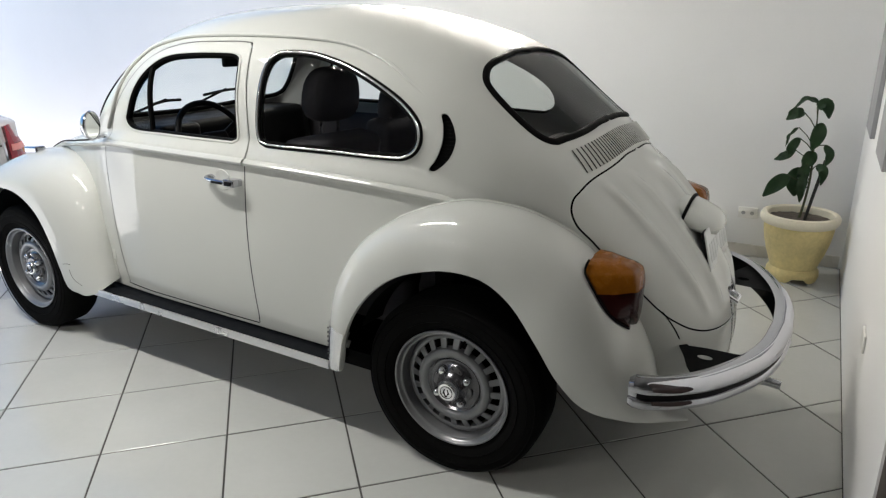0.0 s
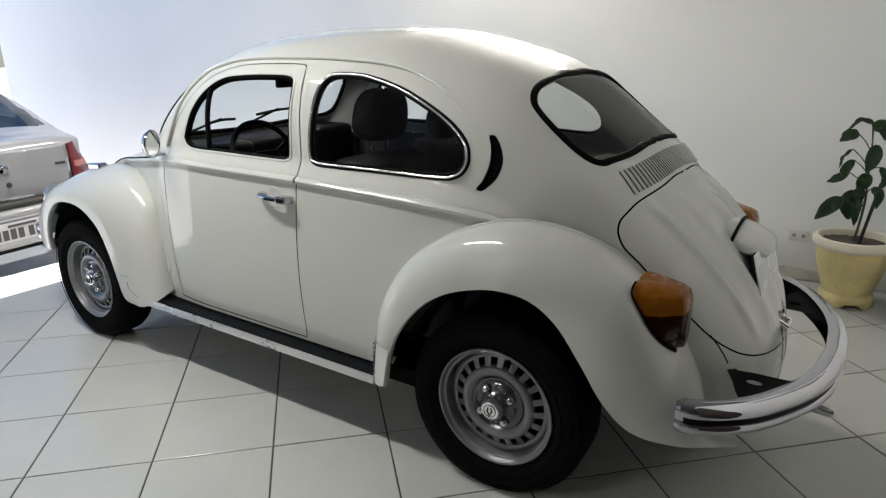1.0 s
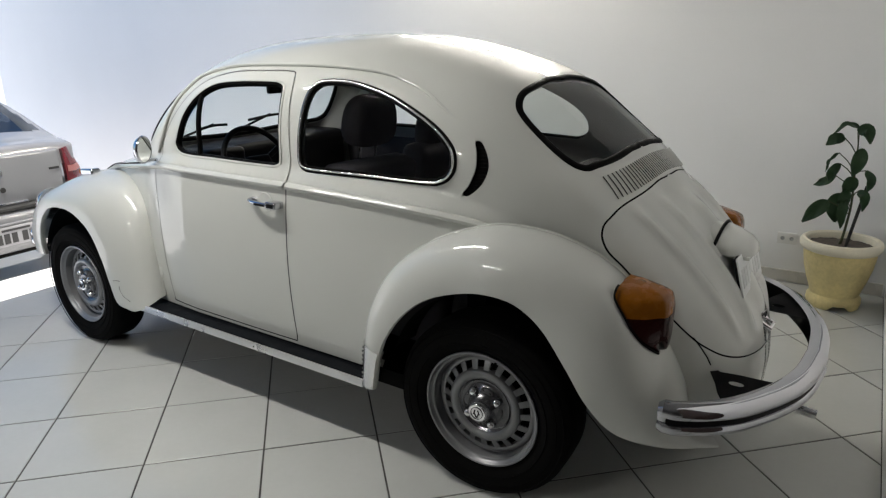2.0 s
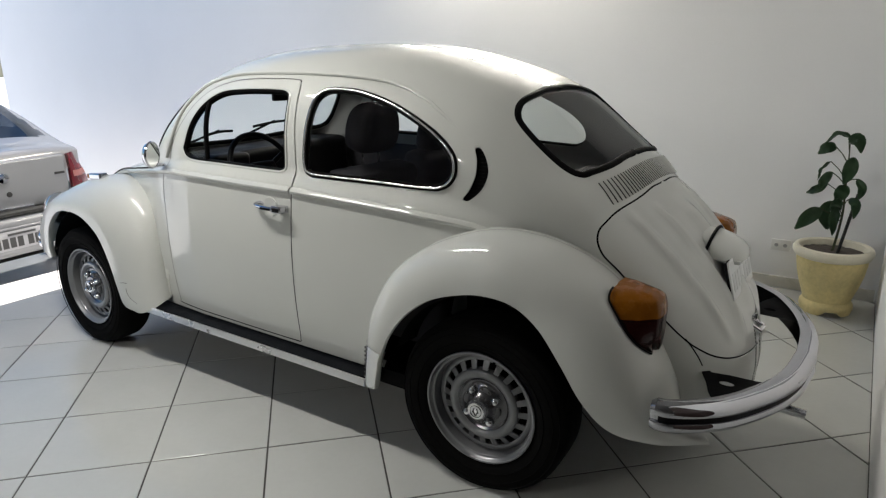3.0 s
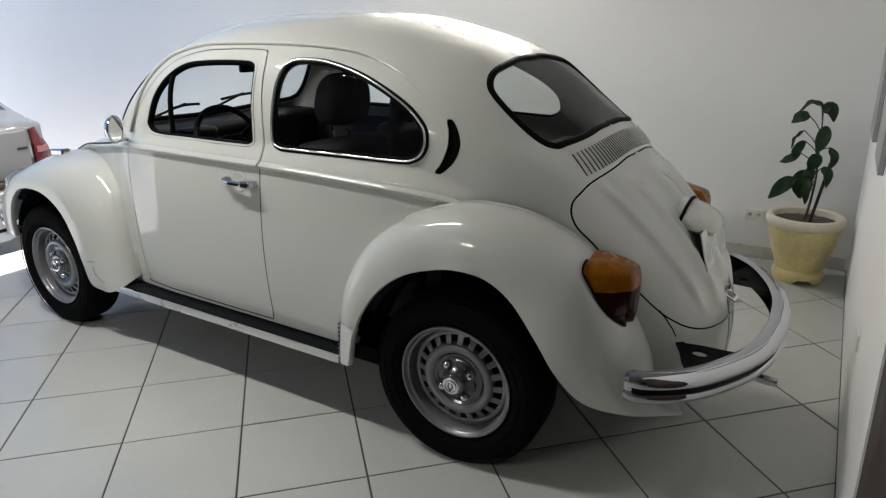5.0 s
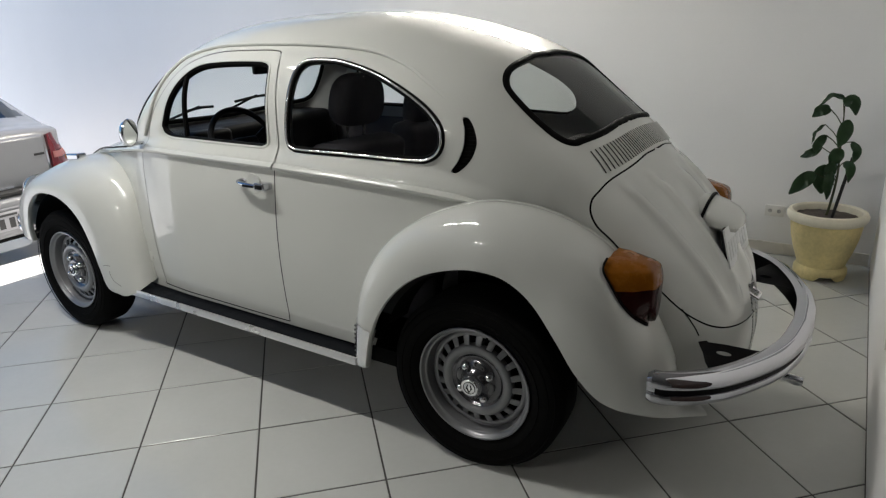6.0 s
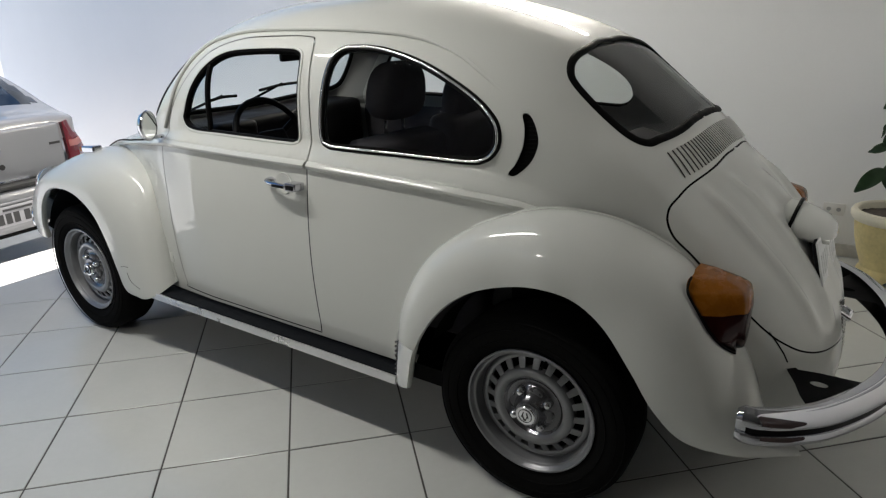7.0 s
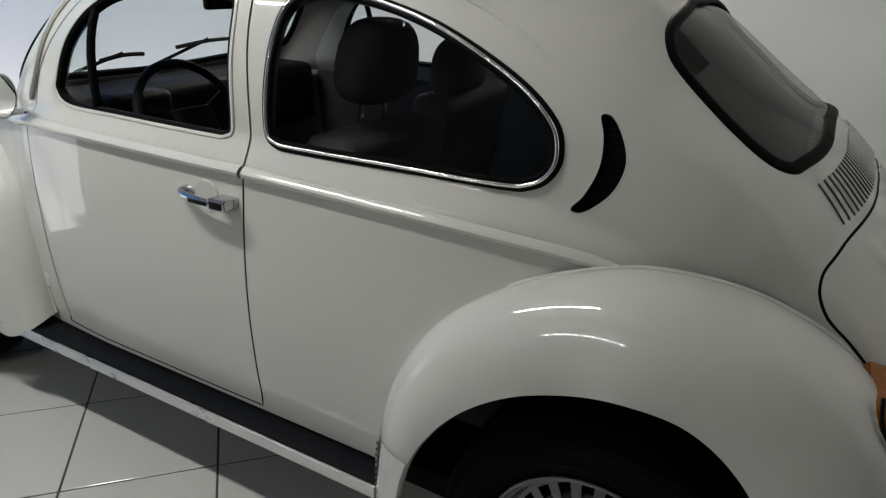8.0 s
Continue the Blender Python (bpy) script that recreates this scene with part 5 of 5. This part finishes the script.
for k, (s0, a0, m0, t0, w0, fold, turn) in enumerate(UPPER_LEAVES + LOWER_LEAVES):
    d = 0.012 * ((k * 5) % 7)
    foot, blade0 = spot(*s0), spot(*a0, d)
    part("leaf_stalk", sweep([foot, (foot + blade0) / 2 + Vector((0, d / 3, 0.012)), blade0], 0.003, sides=6), STEM, plant)
    part("leaf", leaf(blade0, spot(*m0, d + 0.03), spot(*t0, d), w0, fold, turn), LEAF, plant)

# ---- wall fittings ----
sock = thing("wall_socket", "small white double wall socket above the skirting", "wall socket", (-0.503, WALL_Y, 0.277))
part("cover", box(-0.055, 0.055, 0.0, 0.010, -0.035, 0.035, 0.004), SOCKET, sock)
for sx in (-0.025, 0.025):
    part("outlet", moved(lathe([(0.012, 0.012), (0.010, 0.0105), (0.0, 0.0105)], 16), Matrix.Translation((sx, 0, 0))), OUTLET, sock)


def on_side_wall(y, z0, z1, y1, thick, name, material, label, category, bev=0.003):
    """A flat thing fixed on the side wall between two places along it."""
    ang = math.degrees(math.atan2(RWD.y, RWD.x)) - 90
    ob = part(name, box(0.0005, thick, 0, y1 - y, z0, z1, bev), material)
    ob.matrix_basis = pose(wall_x(y), y, 0, 0, 0, ang)
    return tagged(ob, label, category)


on_side_wall(-1.71, 0.892, 1.70, -1.30, 0.02, "notice_board", GREY_SIGN, "grey framed notice board on the side wall", "notice board")
on_side_wall(-0.83, 0.912, 1.72, -0.42, 0.02, "notice_board", GREY_SIGN, "grey framed notice board on the side wall", "notice board")
on_side_wall(-0.145, 0.39, 0.45, -0.045, 0.008, "switch_plate", SOCKET, "small white plate on the side wall", "wall plate")

# ---- silver saloon outside ----
silver = thing("silver_car", "silver modern saloon parked outside at the kerb", "car", (0, 0, 0))
silver.matrix_basis = pose(4.376, 0.222, -0.264, 0, 0, 4) @ Matrix.Scale(1.12, 4)
# rows from tail forward: x, half width, sill z, belt z, crown z, roof half width
S_ROWS = [(0.0, 0.50, 0.33, 0.74, 0.84), (0.03, 0.55, 0.32, 0.89, 0.95), (0.12, 0.60, 0.30, 0.91, 0.97), (0.34, 0.66, 0.28, 0.92, 0.985), (0.58, 0.72, 0.26, 0.93, 1.06), (0.95, 0.80, 0.24, 0.94, 1.22), (1.25, 0.80, 0.24, 0.95, 1.34), (1.8, 0.79, 0.24, 0.95, 1.385), (2.4, 0.79, 0.24, 0.93, 1.37), (2.9, 0.79, 0.24, 0.93, 1.10), (3.2, 0.78, 0.24, 0.90, 0.99), (3.8, 0.78, 0.26, 0.78, 0.86), (4.05, 0.70, 0.30, 0.62, 0.70)]
rows = spline(S_ROWS, 6)
SN = 30
sgrid, sfaces = [], {"body": [], "glass": []}
for x, w, z0, zb, zc in rows:
    ring = []
    for k in range(SN + 1):
        u = k / SN
        if u < 0.4:
            f = u / 0.4
            ring.append((x, w * (0.94 + 0.06 * math.sin(f * math.pi * 0.6)), z0 + (zb - z0) * f))
        else:
            f = (u - 0.4) / 0.6 * math.pi / 2
            ring.append((x, w * abs(math.cos(f)) ** (2 / 2.8), zb + (zc - zb) * abs(math.sin(f)) ** (2 / 2.4)))
    sgrid.append(ring)
full = [r + [(x, -y, z) for x, y, z in reversed(r[:-1])] for r in sgrid]
bm = grid_mesh(full)
wdw = {}
for f in list(bm.faces):
    c = f.calc_center_median()
    side_w = c.z > 1.02 and c.z < 1.33 and 1.05 < c.x < 2.75 and abs(c.y) > 0.5 and not (1.75 < c.x < 1.85)
    back_w = 0.46 < c.x < 1.16 and abs(c.y) < 0.62 and c.z > 0.995 and c.z < 1.34
    front_w = 2.45 < c.x < 2.95 and abs(c.y) < 0.6 and c.z > 1.02
    if side_w or back_w or front_w:
        kind = "rear_window" if back_w else "windscreen" if front_w else "side_window" if c.y > 0 else "far_side_window"
        wdw.setdefault(kind, []).append([tuple(v.co) for v in f.verts])
        bm.faces.remove(f)
s_body = part("body", bm, SILVER, silver, "silver painted steel body")
for kind, quads in wdw.items():
    bm = bmesh.new()
    for q in quads:
        bm.faces.new([bm.verts.new(v) for v in q])
    bmesh.ops.remove_doubles(bm, verts=bm.verts, dist=1e-4)
    part(kind.replace("far_", ""), bm, SALOON_GLASS, silver, "dark window glass")
part("boot_lid", box(-0.012, 0.02, -0.43, 0.43, 0.58, 0.91, 0.02, 3), SILVER, silver, "silver boot lid")
part("rear_bumper", box(-0.10, 0.35, -0.60, 0.60, 0.285, 0.565, 0.07, 5), SILVER, silver, "silver plastic rear bumper")
part("bumper_line", box(-0.092, 0.0, -0.54, 0.54, 0.560, 0.582, 0.004), GAP, silver, "dark gap over the bumper")
part("bumper_step", box(-0.108, -0.02, -0.56, 0.56, 0.478, 0.492, 0.005, 3), SILVER, silver)
part("valance", box(-0.06, 0.3, -0.55, 0.55, 0.262, 0.30, 0.015), DARK, silver, "black lower edge of the bumper")
for sgn in (1, -1):
    # triangular lamp: upright inner edge, outer edge raking out towards its foot
    inner = [(-0.022, 0.450, 0.640), (-0.024, 0.450, 0.730), (-0.022, 0.450, 0.820), (-0.010, 0.452, 0.905)]
    middle = [(-0.018, 0.535, 0.640), (-0.020, 0.520, 0.730), (-0.016, 0.500, 0.820), (-0.004, 0.478, 0.912)]
    outer = [(0.060, 0.625, 0.650), (0.050, 0.600, 0.735), (0.040, 0.560, 0.825), (0.020, 0.505, 0.912)]
    bm = grid_mesh([[(x, sgn * y, z) for x, y, z in row] for row in zip(inner, middle, outer)])
    bmesh.ops.recalc_face_normals(bm, faces=bm.faces)
    bmesh.ops.solidify(bm, geom=bm.faces[:], thickness=0.03)
    light = part("tail_light", bm, BRIGHT_RED, silver, "tall triangular red tail light")
    part("lens_band", grid_mesh([[(x - 0.004, sgn * (y + 0.002), z) for x, y, z in row] for row in (((-0.024, 0.462, 0.742), (-0.019, 0.520, 0.742), (0.046, 0.592, 0.748)), ((-0.023, 0.462, 0.785), (-0.017, 0.510, 0.785), (0.042, 0.574, 0.790)))]), PALE_LENS, light, "pale reversing lamp band")
pl = part("number_plate", box(-0.112, -0.101, -0.20, 0.20, 0.345, 0.470, 0.003), PLATE_DARK, silver, "grey number plate")
for k in range(7):
    yy = -0.165 + k * 0.048 + (0.018 if k > 2 else 0)
    part("plate_mark", box(-0.1145, -0.1125, yy, yy + 0.036, 0.362, 0.428), PLATE_INK, pl)
part("plate_heading", box(-0.1145, -0.1125, -0.09, 0.09, 0.442, 0.456), PLATE_INK, pl)
part("badge", moved(lathe([(0.035, 0.0), (0.033, 0.006), (0.0, 0.008)], 24), pose(-0.014, 0, 0.800, 0, 0, 90)), CHROME, silver, "round chrome badge")
part("boot_lock", moved(lathe([(0.018, 0.0), (0.016, 0.006), (0.0, 0.006)], 20), pose(-0.014, -0.02, 0.69, 0, 0, 90)), GAP, silver)
part("model_mark", box(-0.016, -0.011, -0.41, -0.34, 0.775, 0.790), GAP, silver, "small dark lettering on the boot lid")
part("boot_handle", box(-0.024, -0.011, -0.16, 0.16, 0.585, 0.605, 0.004), CHROME, silver, "chrome strip at the foot of the boot lid")
for wx in (0.72, 3.2):
    for sgn in (1, -1):
        part("wheel", moved(lathe([(0.0, 0.02), (0.18, 0.02), (0.20, 0.0), (0.24, 0.015), (0.28, 0.01), (0.30, -0.02), (0.30, -0.15), (0.25, -0.17), (0.0, -0.17)], 40), Matrix.Translation((wx, sgn * 0.79, 0.30)) @ Matrix.Diagonal((1, sgn, 1, 1))), TYRE, silver)

# ---- tiled floor ----
# the courses as laid: steps along both, origin
TILE_A, TILE_B, TILE_X, TILE_Y = (0.2993, 0.3087), (-0.3087, 0.2993), 2.0406, 0.9347
slab("floor", [(-4.8, 1.36), (wall_x(1.36) - 0.1, 1.36), (wall_x(WALL_Y) - 0.1, WALL_Y), (OPEN_X, WALL_Y), (OPEN_X, SIDE_Y), (-4.8, SIDE_Y)], -0.2, -0.003, GROUT, "grey grouted floor bed under white tiles", "floor")
floor_ob = bpy.data.objects["floor"]


def clip(poly, a, b, c):
    """The part of a polygon where a x + b y <= c."""
    out = []
    for i, p in enumerate(poly):
        q = poly[(i + 1) % len(poly)]
        dp, dq = a * p[0] + b * p[1] - c, a * q[0] + b * q[1] - c
        if dp <= 0:
            out.append(p)
        if dp * dq < 0:
            f = dp / (dp - dq)
            out.append((p[0] + f * (q[0] - p[0]), p[1] + f * (q[1] - p[1])))
    return out


inset = 0.5 - 0.0033 / 0.430
rest = bmesh.new()
near_tiles = 0
whole = None
for i in range(-26, 27):
    for j in range(-26, 27):
        u, v = i + 0.5, j + 0.5
        cx, cy = TILE_X + u * TILE_A[0] + v * TILE_B[0], TILE_Y + u * TILE_A[1] + v * TILE_B[1]
        poly = [(cx + a * TILE_A[0] + b * TILE_B[0], cy + a * TILE_A[1] + b * TILE_B[1]) for a, b in ((-inset, -inset), (inset, -inset), (inset, inset), (-inset, inset))]
        cut = poly
        for a, b, c in ((0, -1, -WALL_Y - 0.003), (0, 1, SIDE_Y), (1, 0, OPEN_X), (-1, 0, 4.6)):
            cut = clip(cut, a, b, c)
        if cx < -1.25 and cy > 1.4 and cut:
            cut = clip(cut, 0, -1, -1.552)
        if cy < 1.4 and cut:
            cut = clip(cut, -1, RWD.x / RWD.y, -RW0.x + RW0.y * RWD.x / RWD.y - 0.003)
        if len(cut) < 3:
            continue
        n = len(cut)
        mx, my = sum(p[0] for p in cut) / n, sum(p[1] for p in cut) / n
        lift = random.uniform(-0.0004, 0.0004)
        inner = [(mx + (p[0] - mx) * 0.992, my + (p[1] - my) * 0.992) for p in cut]
        verts = [(p[0], p[1], -0.003) for p in cut] + [(p[0], p[1], -0.0009 + lift) for p in cut] + [(p[0], p[1], lift) for p in inner]
        faces = [(k, (k + 1) % n, n + (k + 1) % n, n + k) for k in range(n)] + [(n + k, n + (k + 1) % n, 2 * n + (k + 1) % n, 2 * n + k) for k in range(n)] + [tuple(range(2 * n, 3 * n))]
        if -1.4 < cx < 3.5 and -2.5 < cy < 1.9 and near_tiles < 300:
            part("tile", meshed(verts, faces), TILE, floor_ob, smooth=False)
            near_tiles += 1
        else:
            vs = [rest.verts.new(p) for p in verts]
            for f in faces:
                rest.faces.new([vs[k] for k in f])
tagged(part("tiles", rest, TILE, floor_ob, "white glazed floor tiles", smooth=False), kind="stuff")
